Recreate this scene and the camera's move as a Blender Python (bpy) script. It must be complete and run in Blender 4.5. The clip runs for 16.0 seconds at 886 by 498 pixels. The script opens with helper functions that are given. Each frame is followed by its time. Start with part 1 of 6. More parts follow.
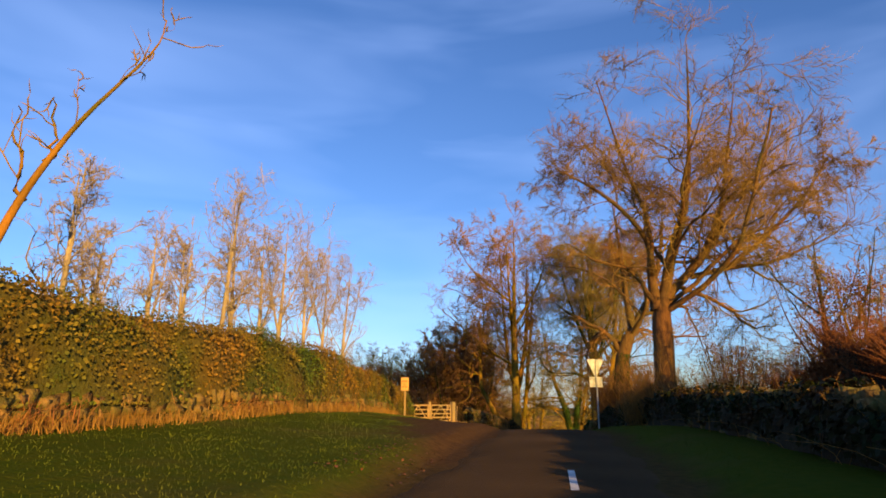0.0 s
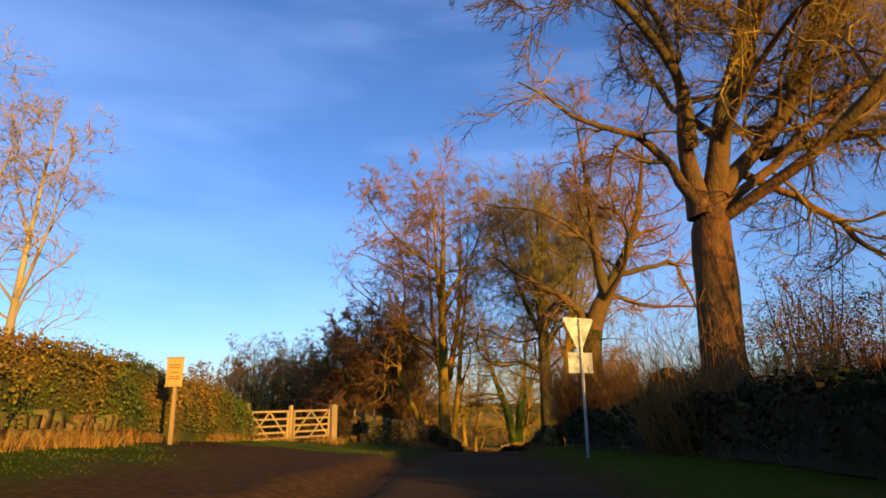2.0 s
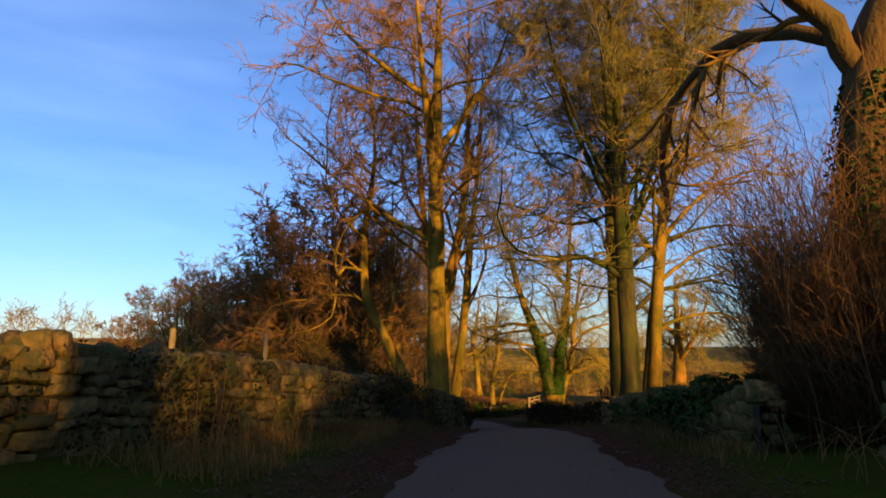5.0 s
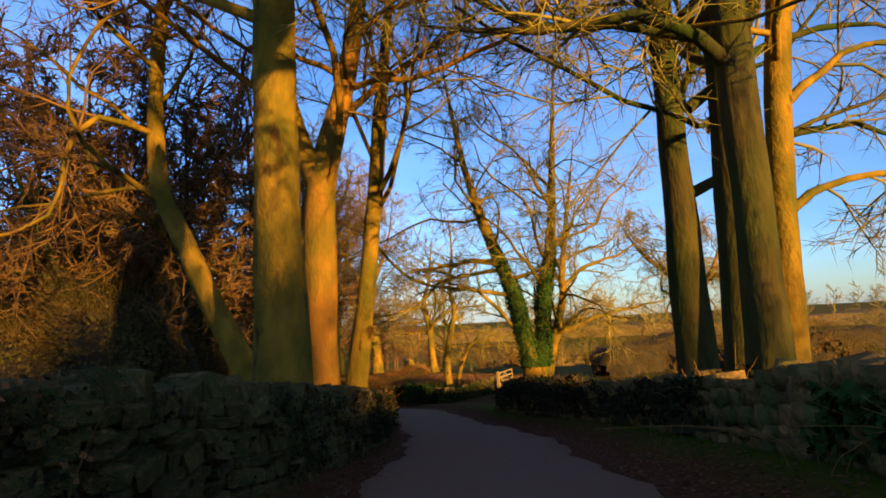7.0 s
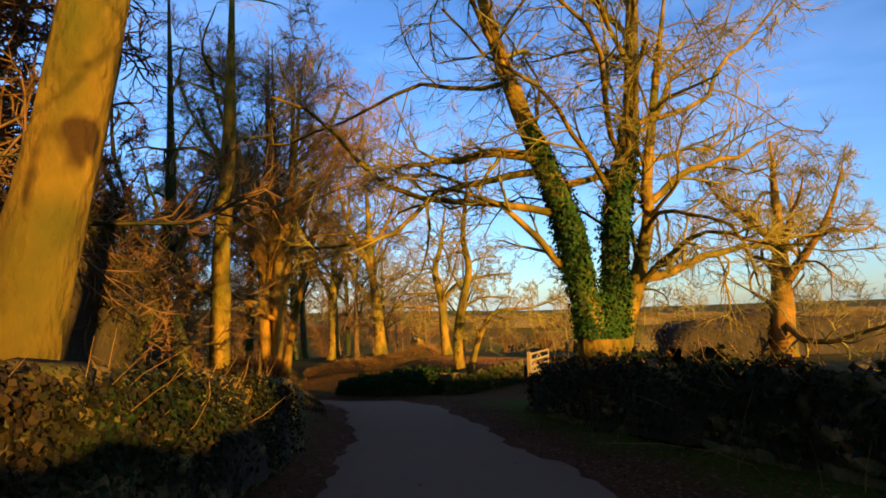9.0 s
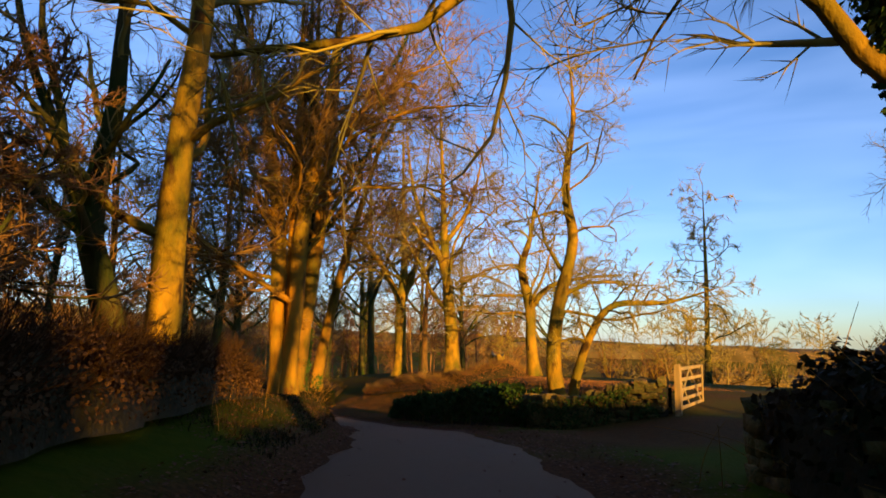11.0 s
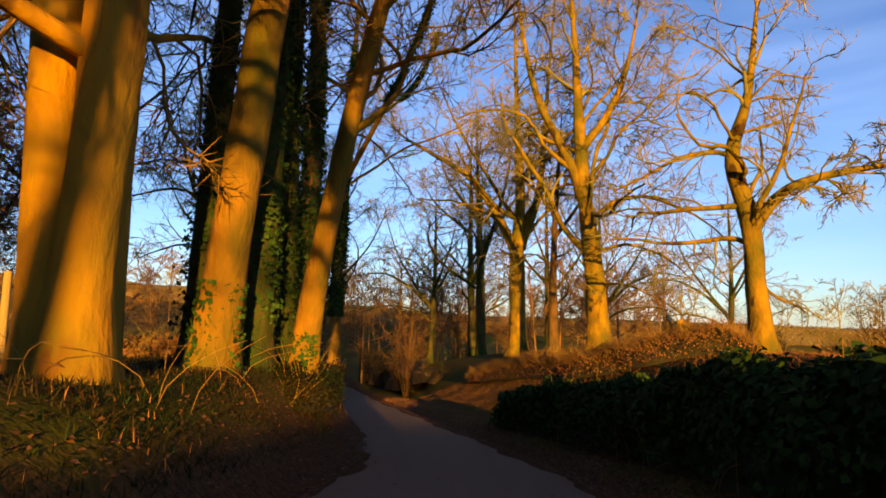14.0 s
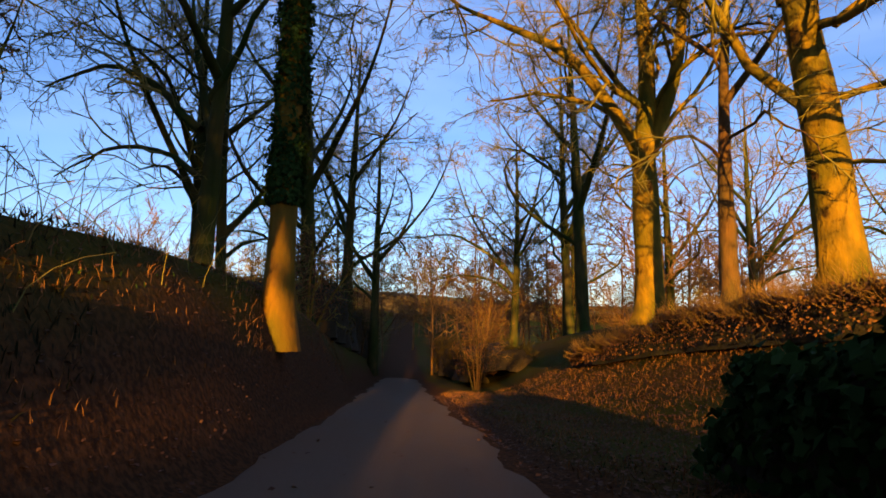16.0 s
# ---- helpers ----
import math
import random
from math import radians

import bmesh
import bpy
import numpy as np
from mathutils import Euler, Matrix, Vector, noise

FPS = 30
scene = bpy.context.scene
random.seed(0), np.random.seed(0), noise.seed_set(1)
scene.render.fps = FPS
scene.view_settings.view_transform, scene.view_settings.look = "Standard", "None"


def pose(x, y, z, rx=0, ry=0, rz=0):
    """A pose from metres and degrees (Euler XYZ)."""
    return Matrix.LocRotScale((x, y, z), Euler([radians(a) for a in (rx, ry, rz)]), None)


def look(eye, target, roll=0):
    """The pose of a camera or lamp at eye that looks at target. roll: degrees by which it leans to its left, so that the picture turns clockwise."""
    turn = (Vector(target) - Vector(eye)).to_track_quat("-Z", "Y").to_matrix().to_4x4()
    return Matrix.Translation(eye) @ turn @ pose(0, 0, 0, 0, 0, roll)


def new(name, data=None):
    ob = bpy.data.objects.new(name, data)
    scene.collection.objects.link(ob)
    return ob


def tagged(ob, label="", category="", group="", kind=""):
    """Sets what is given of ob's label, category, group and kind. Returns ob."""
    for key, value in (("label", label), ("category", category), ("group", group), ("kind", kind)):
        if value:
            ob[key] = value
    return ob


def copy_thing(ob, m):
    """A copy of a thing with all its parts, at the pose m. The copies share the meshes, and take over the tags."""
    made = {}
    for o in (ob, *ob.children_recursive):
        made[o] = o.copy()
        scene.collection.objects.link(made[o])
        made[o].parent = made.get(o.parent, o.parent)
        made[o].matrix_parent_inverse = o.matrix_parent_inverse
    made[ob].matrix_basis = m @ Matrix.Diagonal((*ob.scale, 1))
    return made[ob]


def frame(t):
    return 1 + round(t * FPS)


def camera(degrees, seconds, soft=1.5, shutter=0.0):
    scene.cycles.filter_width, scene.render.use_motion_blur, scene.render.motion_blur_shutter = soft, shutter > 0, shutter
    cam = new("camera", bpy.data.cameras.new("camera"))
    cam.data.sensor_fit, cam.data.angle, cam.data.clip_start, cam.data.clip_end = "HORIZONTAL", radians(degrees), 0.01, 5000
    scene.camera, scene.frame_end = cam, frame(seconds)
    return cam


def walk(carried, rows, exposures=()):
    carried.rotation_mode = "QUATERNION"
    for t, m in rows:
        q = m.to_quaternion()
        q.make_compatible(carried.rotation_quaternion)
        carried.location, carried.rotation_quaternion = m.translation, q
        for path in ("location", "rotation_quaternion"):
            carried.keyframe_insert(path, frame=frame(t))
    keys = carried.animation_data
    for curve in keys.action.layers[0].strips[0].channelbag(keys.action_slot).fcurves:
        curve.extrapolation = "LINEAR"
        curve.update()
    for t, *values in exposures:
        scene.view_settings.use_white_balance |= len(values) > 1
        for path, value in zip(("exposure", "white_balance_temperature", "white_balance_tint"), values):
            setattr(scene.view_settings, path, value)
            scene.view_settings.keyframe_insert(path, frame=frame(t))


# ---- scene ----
cam = camera(73.0, 16.0, soft=1.72)
PATH = [
    (0, (0.004, -0.029, 1.321), (0.026, 1.910, 1.810), 0.4),
    (0.5, (0.608, 4.030, 1.322), (0.752, 5.970, 1.786), 0.5),
    (1, (1.357, 8.143, 1.324), (1.562, 10.075, 1.800), 0.4),
    (1.5, (2.107, 11.851, 1.374), (2.328, 13.777, 1.864), 0.2),
    (2, (2.894, 15.682, 1.445), (3.118, 17.610, 1.926), -0.7),
    (2.5, (3.590, 19.558, 1.449), (3.785, 21.496, 1.904), -1.1),
    (3, (4.222, 23.455, 1.323), (4.357, 25.409, 1.731), -0.8),
    (5.5, (7.311, 42.500, 0.200), (7.493, 44.472, 0.480), -0.4),
    (6, (8.193, 46.680, -0.160), (8.418, 48.651, 0.094), -1.8),
    (6.5, (9.082, 50.618, -0.512), (9.343, 52.584, -0.257), -2.5),
    (7, (9.877, 54.053, -0.821), (10.175, 56.018, -0.591), -3.0),
    (7.5, (10.504, 57.153, -1.124), (10.815, 59.117, -0.911), -2.6),
    (8, (11.164, 60.163, -1.574), (11.464, 62.132, -1.394), -1.5),
    (8.5, (11.801, 63.043, -1.937), (12.071, 65.016, -1.749), -1.2),
    (9, (12.284, 65.825, -2.304), (12.496, 67.804, -2.110), -1.8),
    (11.5, (13.258, 78.378, -4.045), (13.106, 80.350, -3.748), 1.1),
    (12, (13.173, 80.979, -4.293), (12.954, 82.943, -3.987), 0.3),
    (12.5, (12.989, 83.653, -4.434), (12.703, 85.604, -4.098), 0.7),
    (13, (12.713, 86.449, -4.559), (12.359, 88.396, -4.270), 1.0),
    (13.5, (12.422, 89.267, -4.897), (12.000, 91.205, -4.644), 1.2),
    (14, (11.942, 92.249, -5.297), (11.459, 94.175, -5.058), 1.2),
    (14.5, (11.416, 95.361, -5.648), (10.868, 97.270, -5.415), 1.0),
    (15, (10.764, 98.521, -6.108), (10.151, 100.411, -5.882), 1.1),
    (15.5, (9.979, 101.879, -6.527), (9.292, 103.743, -6.303), 0.6),
    (16, (8.771, 105.631, -7.164), (8.016, 107.469, -6.939), 0.6),
]
walk(cam, [(t, look(eye, target, roll)) for t, eye, target, roll in PATH], [(0.0, 0.80, 6600, 11), (3.0, 0.80, 6600, 11), (5.5, 0.85, 6600, 10), (7.5, 1.15, 6500, 6), (9.0, 1.15, 6500, 5), (11.5, 1.1, 7300, 12), (13.5, 1.08, 7700, 14), (16.0, 1.15, 7500, 14)])


# ---------- world, sun and sky ----------
SUN_AZ = radians(24.0)        # from -y towards +x
SUN_EL = radians(8.6)
world = bpy.data.worlds.new("sky")
scene.world = world
world.use_nodes = True
wn, wl = world.node_tree.nodes, world.node_tree.links
wn.clear()
w_out = wn.new("ShaderNodeOutputWorld")
w_bg = wn.new("ShaderNodeBackground")
w_sky = wn.new("ShaderNodeTexSky")
w_sky.sky_type, w_sky.sun_disc = "NISHITA", False
w_sky.sun_elevation, w_sky.sun_rotation = SUN_EL, radians(180) - SUN_AZ
w_sky.air_density, w_sky.dust_density, w_sky.ozone_density = 1.0, 0.3, 3.0
w_bg.inputs["Strength"].default_value = 0.118
# thin streaks of high cloud over the whole dome
w_co = wn.new("ShaderNodeTexCoord")
w_map = wn.new("ShaderNodeMapping")
w_map.inputs["Rotation"].default_value = (0.0, 0.14, 0.3)
w_map.inputs["Scale"].default_value = (1.0, 1.0, 5.0)
w_no = wn.new("ShaderNodeTexNoise")
w_no.inputs["Scale"].default_value, w_no.inputs["Detail"].default_value = 2.1, 3.0
w_no.inputs["Roughness"].default_value, w_no.inputs["Distortion"].default_value = 0.5, 0.5
w_ra = wn.new("ShaderNodeValToRGB")
w_ra.color_ramp.elements[0].position, w_ra.color_ramp.elements[1].position = 0.40, 0.95
w_ra.color_ramp.elements[1].color = (0.24, 0.24, 0.24, 1)
w_mix = wn.new("ShaderNodeMix")
w_mix.data_type = "RGBA"
w_mix.inputs["B"].default_value = (5.6, 6.6, 8.2, 1)
wl.new(w_co.outputs["Generated"], w_map.inputs["Vector"])
wl.new(w_map.outputs["Vector"], w_no.inputs["Vector"])
wl.new(w_no.outputs["Fac"], w_ra.inputs["Fac"])
wl.new(w_ra.outputs["Color"], w_mix.inputs["Factor"])
wl.new(w_sky.outputs["Color"], w_mix.inputs["A"])
w_tint = wn.new("ShaderNodeMix")
w_tint.data_type, w_tint.blend_type = "RGBA", "MULTIPLY"
w_tint.inputs["Factor"].default_value = 1.0
w_tint.inputs["B"].default_value = (0.74, 0.89, 1.25, 1)
wl.new(w_mix.outputs["Result"], w_tint.inputs["A"])
wl.new(w_tint.outputs["Result"], w_bg.inputs["Color"])
wl.new(w_bg.outputs["Background"], w_out.inputs["Surface"])

sun_data = bpy.data.lights.new("sun", "SUN")
sun_data.energy, sun_data.angle, sun_data.color = 6.0, radians(0.6), (1.0, 0.60, 0.13)
sun = new("sun", sun_data)
sun_dir = Vector((math.sin(SUN_AZ) * math.cos(SUN_EL), -math.cos(SUN_AZ) * math.cos(SUN_EL), math.sin(SUN_EL)))
sun.matrix_world = Matrix.Translation((0, -50, 60)) @ sun_dir.to_track_quat("Z", "Y").to_matrix().to_4x4()
rng = np.random.default_rng(7)


# ---------- materials ----------
def material(name, c1, c2, scale=4.0, rough=0.9, bump=0.3, bump_scale=30.0, c3=None, scale3=0.6, amount3=0.5, stretch=(1, 1, 1), rand=0.0, spec=0.2, metal=0.0, translucent=0.0, c4=None, scale4=2.0):
    """Two colours mixed by fine noise, a third by coarse noise, relief by finer noise."""
    m = bpy.data.materials.new(name)
    m.use_nodes = True
    n, l = m.node_tree.nodes, m.node_tree.links
    b = n["Principled BSDF"]
    b.inputs["Roughness"].default_value = rough
    b.inputs["Metallic"].default_value = metal
    b.inputs["Specular IOR Level"].default_value = spec
    co = n.new("ShaderNodeTexCoord")
    mp = n.new("ShaderNodeMapping")
    mp.inputs["Scale"].default_value = stretch
    l.new(co.outputs["Object"], mp.inputs["Vector"])

    def noise_fac(s, lo, hi, detail=5.0):
        t = n.new("ShaderNodeTexNoise")
        t.inputs["Scale"].default_value, t.inputs["Detail"].default_value = s, detail
        l.new(mp.outputs["Vector"], t.inputs["Vector"])
        r = n.new("ShaderNodeMapRange")
        r.inputs["From Min"].default_value, r.inputs["From Max"].default_value = lo, hi
        l.new(t.outputs["Fac"], r.inputs["Value"])
        return r.outputs["Result"]

    def mix(f, a, c):
        x = n.new("ShaderNodeMix")
        x.data_type = "RGBA"
        l.new(f, x.inputs["Factor"])
        for key, v in (("A", a), ("B", c)):
            if isinstance(v, tuple):
                x.inputs[key].default_value = (*v, 1)
            else:
                l.new(v, x.inputs[key])
        return x.outputs["Result"]

    col = mix(noise_fac(scale, 0.32, 0.68), c1, c2)
    if c3:
        f = noise_fac(scale3, 0.5 - 0.25 * (1 - amount3) + 0.12 * (1 - 2 * amount3), 0.62 + 0.12 * (1 - 2 * amount3))
        col = mix(f, col, c3)
    if c4:
        col = mix(noise_fac(scale4, 0.60, 0.66, 3.0), col, c4)
    if rand:
        oi = n.new("ShaderNodeObjectInfo")
        ge = n.new("ShaderNodeNewGeometry")
        ad = n.new("ShaderNodeMath")
        ad.operation = "ADD"
        l.new(oi.outputs["Random"], ad.inputs[0])
        l.new(ge.outputs["Random Per Island"], ad.inputs[1])
        r = n.new("ShaderNodeMapRange")
        r.inputs["From Max"].default_value = 2.0
        r.inputs["To Min"].default_value, r.inputs["To Max"].default_value = 1 - rand, 1 + rand
        l.new(ad.outputs["Value"], r.inputs["Value"])
        h = n.new("ShaderNodeHueSaturation")
        l.new(r.outputs["Result"], h.inputs["Value"])
        l.new(col, h.inputs["Color"])
        col = h.outputs["Color"]
    l.new(col, b.inputs["Base Color"])
    if bump:
        t = n.new("ShaderNodeTexNoise")
        t.inputs["Scale"].default_value, t.inputs["Detail"].default_value = bump_scale, 6.0
        l.new(mp.outputs["Vector"], t.inputs["Vector"])
        k = n.new("ShaderNodeBump")
        k.inputs["Strength"].default_value, k.inputs["Distance"].default_value = bump, 0.045
        l.new(t.outputs["Fac"], k.inputs["Height"])
        l.new(k.outputs["Normal"], b.inputs["Normal"])
    if translucent:
        tr = n.new("ShaderNodeBsdfTranslucent")
        ms = n.new("ShaderNodeMixShader")
        ms.inputs["Fac"].default_value = translucent
        l.new(col, tr.inputs["Color"])
        l.new(b.outputs["BSDF"], ms.inputs[1])
        l.new(tr.outputs["BSDF"], ms.inputs[2])
        l.new(ms.outputs["Shader"], n["Material Output"].inputs["Surface"])
    return m


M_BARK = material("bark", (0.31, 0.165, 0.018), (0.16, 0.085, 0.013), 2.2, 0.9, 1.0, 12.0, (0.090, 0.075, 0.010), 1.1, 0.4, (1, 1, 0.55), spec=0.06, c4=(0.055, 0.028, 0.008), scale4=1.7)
# darker, greener bark; its colour also carries the shade on trunks
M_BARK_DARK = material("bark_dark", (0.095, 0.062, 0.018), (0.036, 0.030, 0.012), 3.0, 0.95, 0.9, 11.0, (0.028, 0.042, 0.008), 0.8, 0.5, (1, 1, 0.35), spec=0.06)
M_BARK_RED = material("bark_red", (0.18, 0.078, 0.022), (0.075, 0.034, 0.013), 5.0, 0.95, 1.0, 16.0, (0.075, 0.055, 0.016), 0.8, 0.35, (1, 1, 0.35))
M_BARK_PALE = material("bark_pale", (0.42, 0.32, 0.18), (0.26, 0.20, 0.12), 4.0, 0.9, 0.4, 18.0, (0.16, 0.13, 0.08), 1.2, 0.35, (1, 1, 0.3))
M_TWIG = material("twig", (0.36, 0.255, 0.035), (0.21, 0.145, 0.024), 1.2, 0.9, 0.0, 10.0, (0.13, 0.11, 0.04), 0.35, 0.45)
M_TWIG_GOLD = material("twig_gold", (0.36, 0.22, 0.030), (0.21, 0.125, 0.022), 1.0, 0.9, 0.0, 10.0, (0.13, 0.075, 0.025), 0.3, 0.45)
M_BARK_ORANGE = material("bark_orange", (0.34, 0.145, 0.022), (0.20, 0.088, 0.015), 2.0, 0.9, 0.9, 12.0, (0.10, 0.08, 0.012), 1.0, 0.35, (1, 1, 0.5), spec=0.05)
M_TWIG_RED = material("twig_red", (0.30, 0.155, 0.034), (0.17, 0.086, 0.022), 1.2, 0.9, 0.0)
M_TWIG_BROWN = material("twig_brown", (0.22, 0.108, 0.034), (0.12, 0.058, 0.020), 1.2, 0.9, 0.0, rand=0.3)
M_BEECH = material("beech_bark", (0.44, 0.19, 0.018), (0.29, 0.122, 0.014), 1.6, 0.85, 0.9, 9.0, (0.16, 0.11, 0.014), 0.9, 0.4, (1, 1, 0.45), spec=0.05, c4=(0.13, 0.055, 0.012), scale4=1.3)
M_TWIG_PALE = material("twig_pale", (0.34, 0.26, 0.17), (0.24, 0.18, 0.12), 1.2, 0.9, 0.0)
M_IVY = material("ivy_leaf", (0.018, 0.042, 0.008), (0.038, 0.066, 0.014), 2.0, 0.85, 0.0, rand=0.5, spec=0.04)
M_HEDGE = material("hedge_leaf", (0.19, 0.125, 0.016), (0.28, 0.135, 0.018), 0.9, 0.65, 0.0, c3=(0.070, 0.105, 0.010), scale3=0.5, amount3=0.62, rand=0.5, spec=0.15)
# near-black body colour: the shade inside a hedge is painted in
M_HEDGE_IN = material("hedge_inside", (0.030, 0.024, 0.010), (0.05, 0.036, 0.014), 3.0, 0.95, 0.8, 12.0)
M_STRAW = material("dry_grass", (0.29, 0.155, 0.032), (0.18, 0.092, 0.020), 1.0, 0.85, 0.0, rand=0.35)
M_BLADE = material("grass_blade", (0.052, 0.082, 0.005), (0.070, 0.088, 0.006), 0.6, 0.8, 0.0, c3=(0.06, 0.068, 0.011), scale3=0.5, amount3=0.2, rand=0.4, spec=0.08)
M_LEAF = material("fallen_leaf", (0.16, 0.065, 0.028), (0.09, 0.035, 0.018), 3.0, 0.8, 0.0, rand=0.5)
M_STONE = material("field_stone", (0.25, 0.142, 0.046), (0.050, 0.033, 0.015), 7.0, 0.95, 1.0, 20.0, (0.085, 0.076, 0.022), 2.6, 0.6, rand=0.6, spec=0.08)
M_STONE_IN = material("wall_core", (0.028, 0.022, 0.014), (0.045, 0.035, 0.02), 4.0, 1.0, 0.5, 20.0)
M_WOOD = material("weathered_oak", (0.40, 0.25, 0.10), (0.27, 0.165, 0.07), 6.0, 0.8, 0.4, 30.0, (0.20, 0.15, 0.075), 1.5, 0.35, (1, 1, 0.15), rand=0.15)
M_WOOD_BOARD = material("notice_board", (0.52, 0.30, 0.08), (0.45, 0.25, 0.07), 6.0, 0.6, 0.15, 30.0)
M_INK = material("faded_ink", (0.20, 0.10, 0.035), (0.24, 0.12, 0.04), 8.0, 0.8, 0.0)
M_GREY = material("sign_back_grey", (0.52, 0.51, 0.47), (0.44, 0.43, 0.40), 6.0, 0.5, 0.1, 30.0, (0.22, 0.22, 0.18), 3.0, 0.35, spec=0.4)
M_STEEL = material("galvanised_steel", (0.40, 0.39, 0.37), (0.30, 0.30, 0.28), 12.0, 0.5, 0.1, 40.0, metal=0.5)
M_PAINT = material("road_paint", (0.70, 0.68, 0.62), (0.45, 0.43, 0.38), 9.0, 0.8, 0.3, 60.0)


# one road in two tones: dim light painted in before the junction, paler beyond
M_ROAD_DIMMED = material("dimmed_asphalt", (0.080, 0.050, 0.024), (0.050, 0.032, 0.016), 60.0, 0.95, 0.5, 160.0, (0.095, 0.058, 0.026), 0.35, 0.4, spec=0.02)
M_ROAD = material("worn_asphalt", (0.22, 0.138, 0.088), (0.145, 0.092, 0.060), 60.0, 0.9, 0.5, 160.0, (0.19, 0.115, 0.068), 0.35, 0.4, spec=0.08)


def ground_material():
    """Grass and straw, with earth, leaf litter and ploughed land where the mesh's attribute says so."""
    m = bpy.data.materials.new("ground")
    m.use_nodes = True
    n, l = m.node_tree.nodes, m.node_tree.links
    b = n["Principled BSDF"]
    b.inputs["Roughness"].default_value, b.inputs["Specular IOR Level"].default_value = 1.0, 0.02
    co = n.new("ShaderNodeTexCoord")

    def noise_fac(s, lo, hi, d=6.0):
        t = n.new("ShaderNodeTexNoise")
        t.inputs["Scale"].default_value, t.inputs["Detail"].default_value = s, d
        l.new(co.outputs["Object"], t.inputs["Vector"])
        r = n.new("ShaderNodeMapRange")
        r.inputs["From Min"].default_value, r.inputs["From Max"].default_value = lo, hi
        l.new(t.outputs["Fac"], r.inputs["Value"])
        return r.outputs["Result"]

    def mix(f, a, c):
        x = n.new("ShaderNodeMix")
        x.data_type = "RGBA"
        l.new(f, x.inputs["Factor"])
        for key, v in (("A", a), ("B", c)):
            if isinstance(v, tuple):
                x.inputs[key].default_value = (*v, 1)
            else:
                l.new(v, x.inputs[key])
        return x.outputs["Result"]

    grass = mix(noise_fac(5.0, 0.35, 0.65), (0.042, 0.060, 0.004), (0.058, 0.066, 0.005))
    grass = mix(noise_fac(0.5, 0.55, 0.8), grass, (0.085, 0.066, 0.018))
    earth = mix(noise_fac(7.0, 0.35, 0.65), (0.095, 0.050, 0.018), (0.055, 0.029, 0.012))
    litter = mix(noise_fac(16.0, 0.4, 0.6), (0.105, 0.043, 0.017), (0.050, 0.023, 0.011))
    field = mix(noise_fac(0.012, 0.42, 0.58, 2.0), (0.080, 0.080, 0.009), (0.115, 0.066, 0.014))
    field = mix(noise_fac(0.13, 0.48, 0.66), field, (0.085, 0.055, 0.015))
    at = n.new("ShaderNodeAttribute")
    at.attribute_name = "cover"
    se = n.new("ShaderNodeSeparateColor")
    l.new(at.outputs["Color"], se.inputs["Color"])
    col = mix(se.outputs["Red"], grass, earth)
    col = mix(se.outputs["Green"], col, litter)
    col = mix(se.outputs["Blue"], col, field)
    l.new(col, b.inputs["Base Color"])
    t = n.new("ShaderNodeTexNoise")
    t.inputs["Scale"].default_value, t.inputs["Detail"].default_value = 14.0, 8.0
    l.new(co.outputs["Object"], t.inputs["Vector"])
    k = n.new("ShaderNodeBump")
    k.inputs["Strength"].default_value, k.inputs["Distance"].default_value = 0.45, 0.05
    l.new(t.outputs["Fac"], k.inputs["Height"])
    l.new(k.outputs["Normal"], b.inputs["Normal"])
    return m


M_GROUND = ground_material()


# ---------- mesh helpers ----------
def mesh_np(name, verts, faces, mat, smooth=False):
    """A mesh from arrays; faces is (N, 3) or (N, 4)."""
    me = bpy.data.meshes.new(name)
    verts, faces = np.asarray(verts, np.float32).reshape(-1, 3), np.asarray(faces, np.int32)
    k = faces.shape[1]
    me.vertices.add(len(verts))
    me.vertices.foreach_set("co", verts.ravel())
    me.loops.add(faces.size)
    me.loops.foreach_set("vertex_index", faces.ravel())
    me.polygons.add(len(faces))
    me.polygons.foreach_set("loop_start", np.arange(0, faces.size, k, dtype=np.int32))
    if smooth:
        me.polygons.foreach_set("use_smooth", np.ones(len(faces), bool))
    me.materials.append(mat)
    me.update(calc_edges=True)
    return me


def empty(name, x, y, z, turn=0.0):
    ob = new(name)
    ob.empty_display_size = 0.2
    ob.matrix_basis = pose(x, y, z, 0, 0, turn)
    return ob


def part_np(name, me, parent=None, label=""):
    ob = new(name, me)
    ob.parent = parent
    if label:
        ob["label"] = label
    return ob


def part(name, bm, mat, parent=None, label=""):
    me = bpy.data.meshes.new(name)
    bm.normal_update()
    bm.to_mesh(me)
    bm.free()
    me.materials.append(mat)
    return part_np(name, me, parent, label)


def box_bm(sx, sy, sz, x=0, y=0, z=0, bevel=0.0, turn=None):
    """A bevelled box, centred in x and y, standing on z."""
    bm = bmesh.new()
    bmesh.ops.create_cube(bm, size=1.0)
    bmesh.ops.scale(bm, vec=(sx, sy, sz), verts=bm.verts)
    if bevel:
        bmesh.ops.bevel(bm, geom=bm.edges[:], offset=bevel, segments=1, affect="EDGES")
    bmesh.ops.translate(bm, vec=(0, 0, sz / 2), verts=bm.verts)
    if turn is not None:
        bmesh.ops.transform(bm, matrix=turn, verts=bm.verts)
    bmesh.ops.translate(bm, vec=(x, y, z), verts=bm.verts)
    return bm


